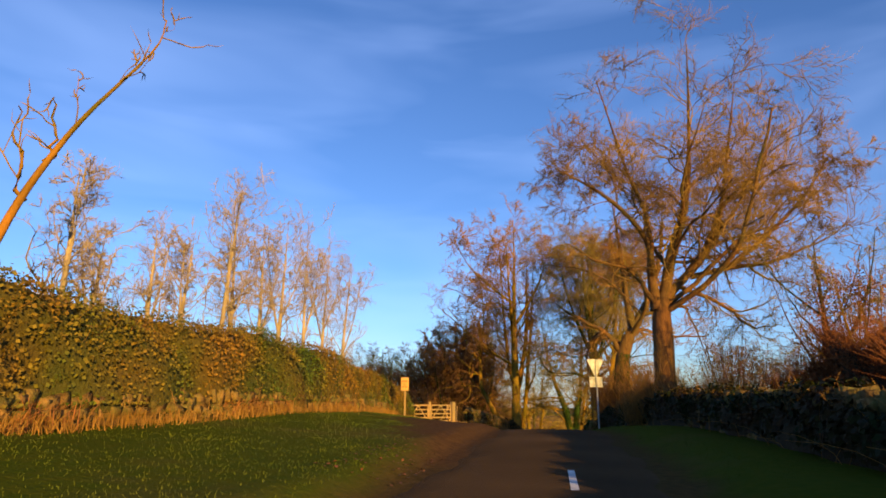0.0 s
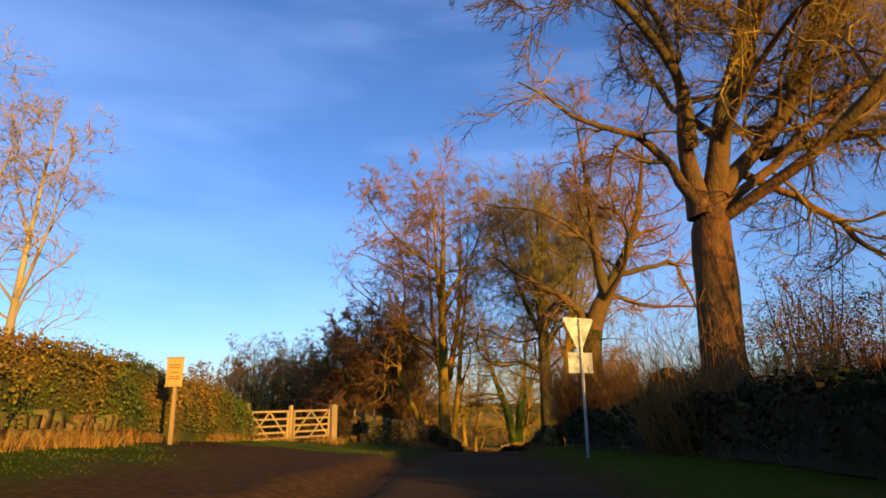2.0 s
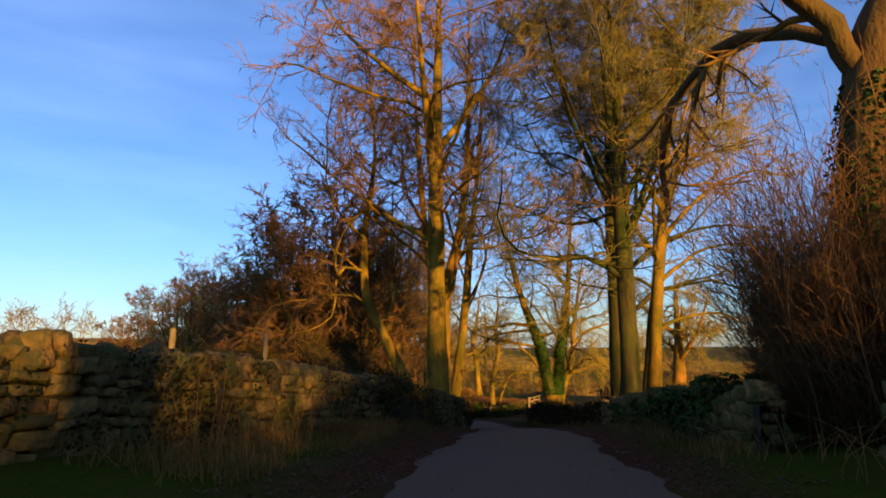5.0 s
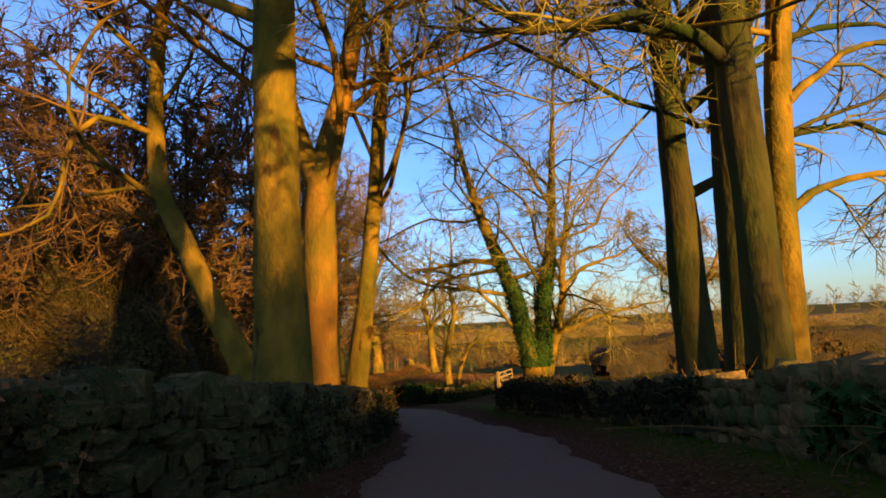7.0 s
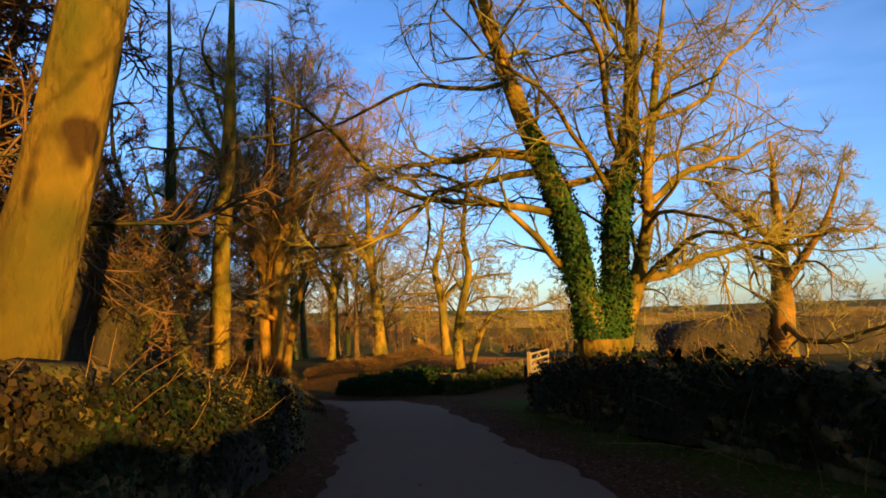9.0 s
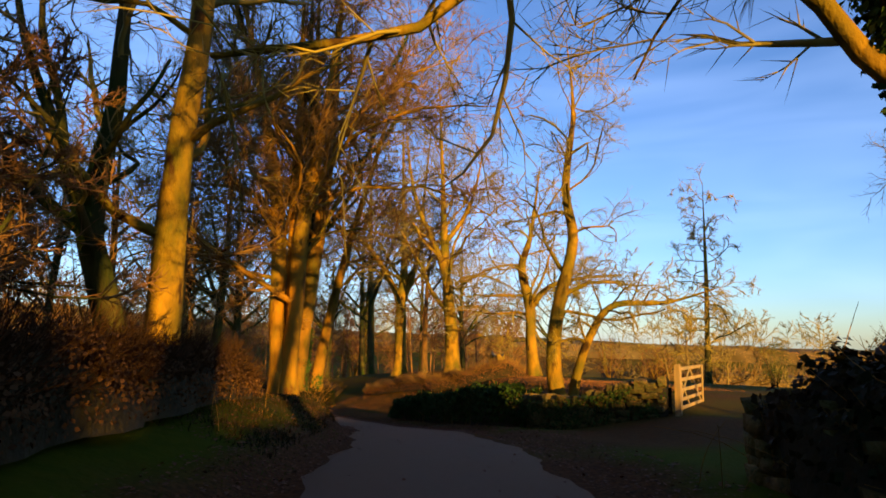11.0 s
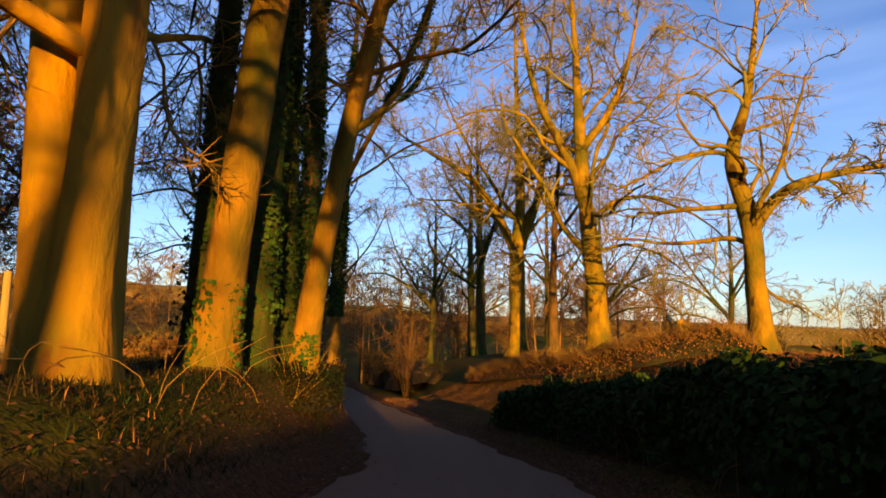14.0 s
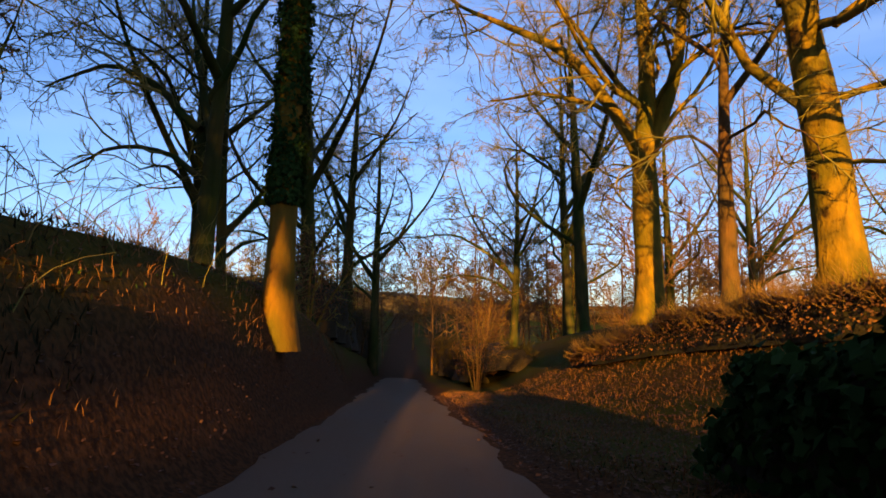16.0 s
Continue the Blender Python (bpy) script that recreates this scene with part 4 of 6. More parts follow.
tree("tree", 12.3, 122.6, [[(0, 0, 0, 0.58), (-0.2, 0, 3, 0.47), (-0.5, 0, 6, 0.43), (-0.75, 0, 8.2, 0.38), (-0.95, 0.1, 11.5, 0.27), (-1.1, 0.2, 15, 0.18), (-1.6, 0.3, 24, 0.02)],
     [(-0.72, 0, 7.8, 0.29), (-1.3, 0, 9.2, 0.26), (-2.2, 0.1, 11.2, 0.22), (-3.1, 0.1, 13.2, 0.17), (-3.9, 0.2, 17, 0.10), (-4.4, 0.3, 22, 0.02)],
     [(-0.9, 0, 10, 0.20), (0.6, 0.1, 12.2, 0.16), (1.6, 0.2, 15, 0.10), (2.4, 0.3, 20, 0.02)]], BARE + " a stout yellow-lit trunk beyond the wall", 73, 11, 7, 8, 5, 0.25, 54, 0.45, 0.02, 0, M_BARK, M_TWIG, arms=[[(0.1, 0, 7.0, 0.14), (2.0, 0, 7.6, 0.10), (4.5, 0.2, 6.6, 0.06), (6.5, 0.2, 4.8, 0.02)], [(0.1, 0, 5.0, 0.10), (1.8, 0, 5.2, 0.07), (3.6, 0, 4.2, 0.04), (5.0, 0, 2.8, 0.015)], [(0.1, 0, 3.4, 0.07), (1.6, 0.2, 3.2, 0.05), (3.4, 0.2, 2.1, 0.03), (4.4, 0.2, 1.4, 0.012)]], twig_r=1.6)
tree("tree", 9.9, 125.0, forked(14, 0.26, (0.5, 0.3), (-0.2, 0), seed=74, n=2, at=0.45), "slim bare tree with a broken top beyond the wall", 74, 8, 6, 6, 3, 0.25, 55, 0.45, 0.02, 0, M_BARK_RED, M_TWIG, twig_r=1.6)
tree("tree", 7.4, 130.2, [[(0, 0, 0, 0.62), (-0.05, 0, 3, 0.50), (-0.1, 0, 6.7, 0.45), (0.1, 0, 10, 0.33), (-0.1, 0.2, 14, 0.22), (-0.5, 0.3, 25, 0.02)],
     [(-0.1, 0, 6.4, 0.32), (-1.2, 0, 8.6, 0.26), (-3.2, 0.1, 11.5, 0.20), (-6.0, 0.3, 13.4, 0.13), (-8.4, 0.4, 15.0, 0.07), (-10.5, 0.5, 17.5, 0.02)],
     [(0.0, 0, 6.8, 0.30), (1.0, 0.1, 9.4, 0.26), (1.4, 0.2, 11.6, 0.22), (1.7, 0.3, 16, 0.14), (2.4, 0.5, 25, 0.02)]],
     BARE + " three yellow-lit leaders beside the lane", 75, 12, 7, 8, 5, 0.28, 54, 0.42, 0.02, 0, M_BARK, M_TWIG, arms=[[(-0.2, 0, 8.6, 0.16), (-2.6, 0.4, 12.4, 0.12), (-4.6, 0.6, 16.0, 0.08), (-6.0, 0.8, 19.5, 0.02)]], twig_r=1.4)
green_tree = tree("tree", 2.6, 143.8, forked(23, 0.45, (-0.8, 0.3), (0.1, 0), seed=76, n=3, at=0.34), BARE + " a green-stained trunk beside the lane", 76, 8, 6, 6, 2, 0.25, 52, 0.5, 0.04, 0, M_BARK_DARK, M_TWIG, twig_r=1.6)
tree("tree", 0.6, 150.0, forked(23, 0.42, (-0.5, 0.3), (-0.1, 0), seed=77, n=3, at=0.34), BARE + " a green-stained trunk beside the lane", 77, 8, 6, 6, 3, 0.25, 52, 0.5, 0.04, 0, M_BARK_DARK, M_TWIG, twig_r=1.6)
tree("tree", 28.2, 114.2, [straight(13, 0.2, (0.2, 0.1), (0.05, 0))], "slender bare tree with drooping side branches", 78, 33, 5, 6, 4, 0.12, 75, 0.27, -0.02, 0.02, M_BARK_DARK, M_TWIG, twig_r=1.6)
# more of the same kind further down the lane
for n, (proto, x, y, turn, size) in enumerate([(green_tree, -6.5, 127.5, 40, 0.8), (bank_tree, -9.5, 124, 120, 0.95), (green_tree, -10.5, 137, 200, 0.85), (bank_tree, -14.5, 131, 260, 1.0), (green_tree, -14.0, 147, 300, 0.9), (bank_tree, -4.5, 153, 30, 1.05), (green_tree, -1.0, 161, 150, 0.95), (bank_tree, -19, 145, 75, 1.0), (green_tree, 7.5, 156, 90, 0.9), (bank_tree, 13, 150, 190, 1.0), (bank_tree, -17, 118, 330, 0.95), (bank_tree, 24, 152, 10, 1.0), (bank_tree, 17.6, 26.4, 140, 0.5), (green_tree, -4.5, 88, 60, 0.42), (bank_tree, -8.0, 83.0, 20, 0.52), (bank_tree, -11.0, 90.0, 250, 0.55), (green_tree, -7.0, 97.0, 100, 0.5)]):
    copy_thing(proto, pose(x, y, place_z(x, y) - 0.15, 0, 0, turn) @ Matrix.Diagonal((size, size, size, 1)))


# ---------- walls of field stone ----------
def stone_mesh(r, name):
    """One rough stone within a unit cube, standing on z = 0."""
    bm = bmesh.new()
    bmesh.ops.create_cube(bm, size=1.0)
    bmesh.ops.bevel(bm, geom=bm.edges[:], offset=0.13, segments=1, affect="EDGES")
    for v in bm.verts:
        v.co += Vector(r.normal(0, 0.045, 3))
        v.co.z += 0.5
    me = bpy.data.meshes.new(name)
    bm.normal_update()
    bm.to_mesh(me)
    bm.free()
    me.materials.append(M_STONE)
    return me


STONE_R = np.random.default_rng(5)
STONES = [stone_mesh(STONE_R, "stone") for _ in range(10)]


def stone_arrays(me):
    v = np.array([p.co[:] for p in me.vertices])
    me.calc_loop_triangles()
    return v, np.array([t.vertices[:] for t in me.loop_triangles])


STONE_NP = [stone_arrays(me) for me in STONES]


def rough_block(r):
    """A stone of eight uneven corners, for the stretches that stay in shade or far off."""
    v = np.array([(x, y, z) for z in (0, 1) for x, y in ((-0.5, -0.5), (0.5, -0.5), (0.5, 0.5), (-0.5, 0.5))], float) * [0.97, 0.97, 1]
    v += r.normal(0, 0.06, v.shape)
    f = [(0, 2, 1), (0, 3, 2), (4, 5, 6), (4, 6, 7), (0, 1, 5), (0, 5, 4), (1, 2, 6), (1, 6, 5), (2, 3, 7), (2, 7, 6), (3, 0, 4), (3, 4, 7)]
    return v, np.array(f)


BLOCK_NP = [rough_block(STONE_R) for _ in range(10)]
SINGLE = []          # stones that stand singly, made last


def wall_run(name, line, tall, label, seed, single=None, thick=0.5, sunk=0.15, gap=0.0, fine=False):
    """A dry stone wall along a line of (x, y); stones of the stretch single=(y0, y1) become parts of their own."""
    r = np.random.default_rng(seed)
    line = np.array(line, float)
    seg = np.linalg.norm(np.diff(line, axis=0), axis=1)
    s_all = np.r_[0, np.cumsum(seg)]
    total = s_all[-1]
    at = lambda s: np.array([np.interp(s, s_all, line[:, 0]), np.interp(s, s_all, line[:, 1])])
    # the packed core, coloured near black for the shade between the stones
    n = max(2, int(total / 0.6))
    vs = []
    for s in np.linspace(0, total, n):
        p, q = at(max(s - 0.2, 0)), at(min(s + 0.2, total))
        d = (q - p) / np.linalg.norm(q - p)
        nrm = np.array([d[1], -d[0]])
        c = at(s)
        z = place_z(*c)
        hh = tall * (0.82 + 0.05 * math.sin(s * 0.9 + seed))
        w = thick * 0.36
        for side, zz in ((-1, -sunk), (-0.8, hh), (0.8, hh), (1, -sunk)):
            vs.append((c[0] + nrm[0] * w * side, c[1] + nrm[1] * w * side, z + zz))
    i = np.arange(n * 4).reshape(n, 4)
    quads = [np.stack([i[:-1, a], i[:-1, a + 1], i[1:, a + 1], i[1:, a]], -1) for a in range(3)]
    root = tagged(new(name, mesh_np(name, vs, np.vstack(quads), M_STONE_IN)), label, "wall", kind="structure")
    # courses of stones on both faces and a coping on edge
    vv, ff, count = [], [], 0
    for face in (-1, 1, 0):
        z0, course = (-0.1 if face else tall * 0.80), 0
        while z0 < (tall * 0.80 if face else tall * 0.81):
            ch = r.uniform(0.10, 0.24) if face else 0.24
            s = r.uniform(0, 0.3)
            while s < total:
                ln = r.uniform(0.15, 0.52) if face else r.uniform(0.12, 0.34)
                p, q = at(max(s - 0.2, 0)), at(min(s + ln + 0.2, total))
                d = (q - p) / max(np.linalg.norm(q - p), 1e-6)
                nrm = np.array([d[1], -d[0]])
                c = at(min(s + ln / 2, total))
                z = place_z(*c)
                off = face * (thick * 0.36 - 0.04 * z0 / tall + r.uniform(-0.06, 0.06))
                sx, sy, sz = ln * 0.97, (0.26 if face else thick * r.uniform(0.8, 1.05)), ch * (r.uniform(0.75, 1.15) if face else r.uniform(0.5, 1.35))
                ang = math.degrees(math.atan2(d[1], d[0])) + r.normal(0, 4)
                m = pose(c[0] + nrm[0] * off, c[1] + nrm[1] * off, z + z0, r.normal(0, 6), r.normal(0, 6 if face else 12), ang + r.normal(0, 6)) @ Matrix.Diagonal((sx, sy, sz, 1))
                k = int(r.integers(10))
                if single and single[0] < c[1] < single[1] and face in single[2:]:
                    SINGLE.append((k, m, root))
                else:
                    v, f = (STONE_NP if fine else BLOCK_NP)[k]
                    a = np.array(m)
                    vv.append(v @ a[:3, :3].T + a[:3, 3])
                    ff.append(f + count)
                    count += len(v)
                s += ln + gap
            z0 += ch * 0.97
            course += 1
    tagged(part_np("stones", mesh_np("stones", np.vstack(vv), np.vstack(ff), M_STONE), root), kind="stuff")
    return root


def along(u, y0, y1, step=3.0):
    """Points that keep a distance u from the lane's middle."""
    return [(float(lane_x(y)) + u, float(y)) for y in np.arange(y0, y1 + 0.01, step)]


wall_run("wall_before_junction", along(5.0, -12, 30) + along(4.6, 33, 45), 1.0, "low dark dry stone wall in shade, overgrown", 1)
wall_run("wall_under_hedge", [(-7.2, 3), (-5.0, 14), (-3.3, 24), (-2.5, 29)], 0.3, "low rubble wall half buried under a hedge", 2)
wall_run("wall_upper_bank", [(float(lane_x(y)) + k, y) for y, k in ((42.5, -5.2), (46, -4.7), (49, -4.2), (52, -3.7), (56, -3.2), (60, -2.85), (65, -2.55), (70, -2.45), (74, -2.5), (78, -2.8))], 1.1, "mossy dry stone wall with rough coping, partly sunlit", 3, (56, 67, 1, 0), fine=True)
def boulder_coping(name, line, tall, label, seed):
    """Large rounded stones set side by side along a wall's top."""
    r = np.random.default_rng(seed)
    line = np.array(line, float)
    s_all = np.r_[0, np.cumsum(np.linalg.norm(np.diff(line, axis=0), axis=1))]
    protos = []
    for k in range(5):
        bm = bmesh.new()
        bmesh.ops.create_icosphere(bm, subdivisions=2, radius=0.5)
        for v in bm.verts:
            v.co *= 1 + 0.10 * math.sin(5 * v.co.x + k) + 0.08 * math.cos(6 * v.co.y + 2 * k) + r.normal(0, 0.02)
        me = bpy.data.meshes.new("boulder")
        bm.normal_update()
        bm.to_mesh(me)
        bm.free()
        for p in me.polygons:
            p.use_smooth = True
        me.materials.append(M_STONE)
        protos.append(me)
    root = tagged(empty(name, *line[0], place_z(*line[0])), label, "wall", kind="structure")
    s = 0.1
    while s < s_all[-1]:
        w = r.uniform(0.26, 0.46)
        x, y = np.interp(s + w / 2, s_all, line[:, 0]), np.interp(s + w / 2, s_all, line[:, 1])
        ob = part_np("boulder", protos[int(r.integers(5))], root)
        ob.matrix_basis = root.matrix_basis.inverted() @ pose(x + r.normal(0, 0.03), y, place_z(x, y) + tall + r.uniform(-0.04, 0.05), r.normal(0, 14), r.normal(0, 14), r.uniform(0, 360)) @ Matrix.Diagonal((w * 1.08, w * r.uniform(0.95, 1.25), w * r.uniform(0.85, 1.2), 1))
        s += w * 0.94


boulder_coping("wall_coping", [(float(lane_x(y)) + k, y) for y, k in ((42.7, -5.2), (46, -4.7), (49, -4.2), (51.0, -3.9))], 0.98, "dark mossy rounded boulders along the wall's top", 77)
wall_run("wall_lower_side", along(3.7, 47, 83.4), 0.85, "dark dry stone wall overgrown with ivy and brambles", 4)
wall_run("wall_past_gate", [(18.6, 92.2), (17.2, 93.2), (15.8, 94.3)] + along(3.8, 96, 105), 0.9, "dry stone wall with patches of ivy beside the lane", 5, (92, 101, -1, 0), fine=True)


# ---------- hedges ----------
BRIAR = material("briar_stem", (0.095, 0.044, 0.017), (0.045, 0.023, 0.010), 1.5, 0.9, 0.0, rand=0.5, spec=0.04)


def hedge(name, line, half, base, tall, leaves, label, seed, mat=None, size=0.12, bumps=0.25, twigs=0, inner=None, grain=1.0, shoot=0.0):
    """A dense hedge: an uneven inner body, a skin of small leaves, and stray shoots."""
    r = np.random.default_rng(seed)
    line = np.array(line, float)
    s_all = np.r_[0, np.cumsum(np.linalg.norm(np.diff(line, axis=0), axis=1))]
    n, k = max(3, int(s_all[-1] / 0.5)), 14

    def surface(s, w, inset=0.0):
        c = np.stack([np.interp(s, s_all, line[:, 0]), np.interp(s, s_all, line[:, 1])], -1)
        e = np.stack([np.interp(s + 0.3, s_all, line[:, 0]), np.interp(s + 0.3, s_all, line[:, 1])], -1) - np.stack([np.interp(s - 0.3, s_all, line[:, 0]), np.interp(s - 0.3, s_all, line[:, 1])], -1)
        e = unit(e)
        nrm = np.stack([e[..., 1], -e[..., 0]], -1)
        ht = np.interp(s, s_all, tall if np.ndim(tall) else np.full(len(line), tall))
        an = np.pi * w
        g = s * grain
        bump = 1 + bumps * (0.5 * np.sin(g * 1.3 + seed) * np.sin(an * 3 + g * 0.4) + 0.35 * np.sin(g * 3.1 + an * 5) + 0.25 * np.sin(g * 0.45 + 2 * seed))
        px = np.sign(np.cos(an)) * np.abs(np.cos(an)) ** 0.5
        pz = np.abs(np.sin(an)) ** 0.55
        endf = np.clip(np.minimum(s, s_all[-1] - s) / 0.8, 0.15, 1) ** 0.5
        xy = c + nrm * ((half - inset) * px * bump * endf)[..., None]
        z = height(c[..., 0], c[..., 1]) + base + (ht - inset) * pz * (0.5 + 0.5 * bump) * endf
        out = np.stack([nrm[..., 0] * px, nrm[..., 1] * px, pz * 0.8], -1)
        return np.concatenate([xy, z[..., None]], -1), unit(out)

    S, W = np.meshgrid(np.linspace(0, s_all[-1], n), np.linspace(0, 1, k), indexing="ij")
    v, _ = surface(S, W, 0.10)
    i = np.arange(n * k).reshape(n, k)
    q = np.stack([i[:-1, :-1], i[:-1, 1:], i[1:, 1:], i[1:, :-1]], -1).reshape(-1, 4)
    root = tagged(empty(name, float(line[0, 0]), float(line[0, 1]), place_z(*line[0])), label, "hedge")
    shift = np.array(root.matrix_basis.translation)
    part_np("core", mesh_np("core", v - shift, q, inner or M_HEDGE_IN, True), root, "solid inner body standing in for shaded inner branches")
    s, w = r.uniform(0, s_all[-1], leaves), np.clip(r.beta(1.0, 1.0, leaves), 0.01, 0.99)
    p, nr = surface(s, w)
    p = p + nr * r.normal(0.0, 0.07, leaves)[:, None] - shift
    tagged(part_np("leaves", leaf_cards(r, p, nr, size, mat or M_HEDGE, "leaves"), root), kind="stuff")
    if twigs:
        long = 3.0 if half > 1.5 else 1.0
        thin = 0.006 * long**2 if not shoot else 0.009
        long = shoot or long
        s, w = r.uniform(0, s_all[-1], twigs), r.uniform(0.12, 0.88, twigs)
        p, nr = surface(s, w, 0.08)
        d = unit(nr + r.normal(0, 0.4, p.shape) + [0, 0, 0.5])
        L = r.uniform(0.2, 0.6, twigs)[:, None] * long
        pts = np.stack([p, p + d * L * 0.5, p + d * L + r.normal(0, 0.05, p.shape)], 1) - shift
        tagged(part_np("twig_growth", mesh_np("twig_growth", *tubes(pts, np.full((twigs, 3), thin) * [1, 0.8, 0.4], 3), M_TWIG_RED if long == 1.0 and mat is not BRIAR else mat), root), kind="stuff")
    return root


M_HEDGE_OLIVE = material("hedge_body", (0.075, 0.066, 0.012), (0.11, 0.06, 0.012), 1.2, 0.95, 1.0, 14.0, (0.04, 0.05, 0.008), 0.5, 0.5)
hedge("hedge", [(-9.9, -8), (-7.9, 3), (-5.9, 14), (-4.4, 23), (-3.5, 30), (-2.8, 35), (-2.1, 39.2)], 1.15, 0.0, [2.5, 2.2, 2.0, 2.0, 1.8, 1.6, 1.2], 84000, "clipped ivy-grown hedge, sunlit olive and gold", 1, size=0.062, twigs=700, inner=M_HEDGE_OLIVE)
# leaf colour darkened below its own tone, for growth lying in shade
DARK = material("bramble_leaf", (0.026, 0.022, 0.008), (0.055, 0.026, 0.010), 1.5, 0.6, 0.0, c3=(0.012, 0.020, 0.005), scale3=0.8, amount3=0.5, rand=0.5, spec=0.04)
BRACKEN = material("dead_bracken", (0.26, 0.105, 0.030), (0.14, 0.056, 0.019), 1.5, 0.85, 0.0, rand=0.4)
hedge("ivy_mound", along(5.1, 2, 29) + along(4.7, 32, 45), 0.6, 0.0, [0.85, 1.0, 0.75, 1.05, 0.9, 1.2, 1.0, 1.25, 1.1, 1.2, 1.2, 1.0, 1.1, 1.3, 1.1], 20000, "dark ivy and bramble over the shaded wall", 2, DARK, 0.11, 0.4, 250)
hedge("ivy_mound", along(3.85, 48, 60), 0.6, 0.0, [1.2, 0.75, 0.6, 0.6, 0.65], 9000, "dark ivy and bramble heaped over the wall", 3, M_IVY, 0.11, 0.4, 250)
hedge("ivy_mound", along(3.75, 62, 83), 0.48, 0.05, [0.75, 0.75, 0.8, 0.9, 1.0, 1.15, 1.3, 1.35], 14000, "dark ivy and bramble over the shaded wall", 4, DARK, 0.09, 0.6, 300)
hedge("bramble_hedge", along(-3.6, 76, 80) + [(8.7, 84), (8.0, 88), (7.5, 91.6)], 0.55, 0.0, [0.9, 0.9, 0.85, 0.8, 0.5], 26000, "low tangled brown bramble hedge on the bank", 5, BRIAR, 0.05, 0.6, 5200)
hedge("ivy_mound", along(3.85, 95.0, 112.3, 2.88), 0.6, 0.0, [1.15, 1.35, 1.42, 1.42, 1.42, 1.3, 0.95], 22000, "dark ivy mound covering the lower wall", 6, M_IVY, 0.11, 0.35, 150)
hedge("ivy_mound", along(-2.5, 66.5, 78), 0.42, 0.0, [0.7, 0.95, 1.0, 1.0], 13000, "dark ivy and brambles over the upper wall", 12, DARK, 0.05, 0.5, 100)
hedge("bracken_bank", [(16.8, 112.6), (14.2, 114.4), (12.4, 116.2), (11.4, 117.5), (10.2, 119.7), (8.7, 122.2), (7.7, 123.8), (6.2, 126.2), (4.6, 129.2)], 0.36, -0.05, [0.8, 0.95, 0.95, 0.95, 0.95, 0.9, 0.8, 0.7, 0.5], 17000, "sunlit hedge of dead orange bracken and stems on the bank", 7, BRACKEN, 0.055, 0.6, 4600)
hedge("bramble_hedge", along(-7.2, 103, 118), 0.9, -0.1, 0.4, 9000, "dead brown bracken along the top of the bank", 8, BRACKEN, 0.14, 0.35, 400)
hedge("ivy_mound", [(7.25, 100.9), (7.05, 101.9), (6.85, 102.7), (6.5, 103.8), (5.9, 104.8)], 0.4, -0.25, [0.4, 0.62, 0.72, 0.65, 0.45], 9000, "low dead brown growth round the trunks on the bank", 13, DARK, 0.05, 0.6, 60)
hedge("overgrown_hedge", [(12.0, 31.6), (12.8, 33.4), (14.0, 36.5), (14.8, 38.8)], 1.1, 0.0, [0.8, 1.8, 2.2, 1.6], 18000, "tall dark overgrown hedge beside the junction", 9, DARK, 0.10, 0.5, 900)
hedge("bramble_patch", [(float(lane_x(y)) + k, y) for y, k in ((52.6, -3.55), (54.2, -3.4), (56, -3.2), (58, -3.05))], 0.42, 0.0, [0.7, 1.15, 1.15, 0.8], 11000, "dark brambles growing over the stone wall", 10, DARK, 0.05, 0.6, 120)


def wall_ivy(points, tall, thick, count, label, seed, mat, size=0.085, more=0.35):
    """Leaves in patches over a wall's faces and top."""
    r = np.random.default_rng(seed)
    line = np.array(points, float)
    s_all = np.r_[0, np.cumsum(np.linalg.norm(np.diff(line, axis=0), axis=1))]
    s, h, side = r.uniform(0, s_all[-1], count), r.uniform(0, 1.06, count), r.choice([-1, 1], count)
    k = np.sin(s * 1.1 + seed) + 0.7 * np.sin(s * 2.7 + h * 4) + 0.5 * np.sin(s * 5.3 - h * 6) + r.normal(0, 0.35, count) > more
    s, h, side = s[k], h[k], side[k]
    at = lambda q: np.stack([np.interp(q, s_all, line[:, 0]), np.interp(q, s_all, line[:, 1])], -1)
    c, e = at(s), unit(at(np.minimum(s + 0.3, s_all[-1])) - at(np.maximum(s - 0.3, 0)))
    nrm = np.stack([e[:, 1], -e[:, 0]], 1) * side[:, None]
    out = np.where(h > 0.97, r.uniform(0, thick * 0.6, len(s)), thick * 0.62 + np.abs(r.normal(0, 0.05, len(s))))
    xy = c + nrm * out[:, None]
    p = np.column_stack([xy, height(c[:, 0], c[:, 1]) + h * tall])
    tagged(new("wall_ivy", leaf_cards(r, p, np.column_stack([nrm, np.where(h > 0.97, 1.5, 0.25)]), size, mat, "wall_ivy")), label, "ivy", kind="stuff")


UPPER = [(float(lane_x(y)) + k, y) for y, k in ((42.5, -5.2), (46, -4.7), (49, -4.2), (52, -3.7), (56, -3.2), (60, -2.85), (65, -2.55), (70, -2.45), (74, -2.5), (78, -2.8))]
# ivy patches, spread wider here to darken a wall face lying in shade
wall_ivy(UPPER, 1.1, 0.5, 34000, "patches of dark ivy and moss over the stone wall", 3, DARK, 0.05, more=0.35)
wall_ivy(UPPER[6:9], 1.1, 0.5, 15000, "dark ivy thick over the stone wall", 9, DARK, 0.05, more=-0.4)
wall_ivy(UPPER[3:6], 1.1, 0.5, 4500, "dead rust-brown leaves caught on the stone wall", 8, BRACKEN, 0.045, more=1.15)
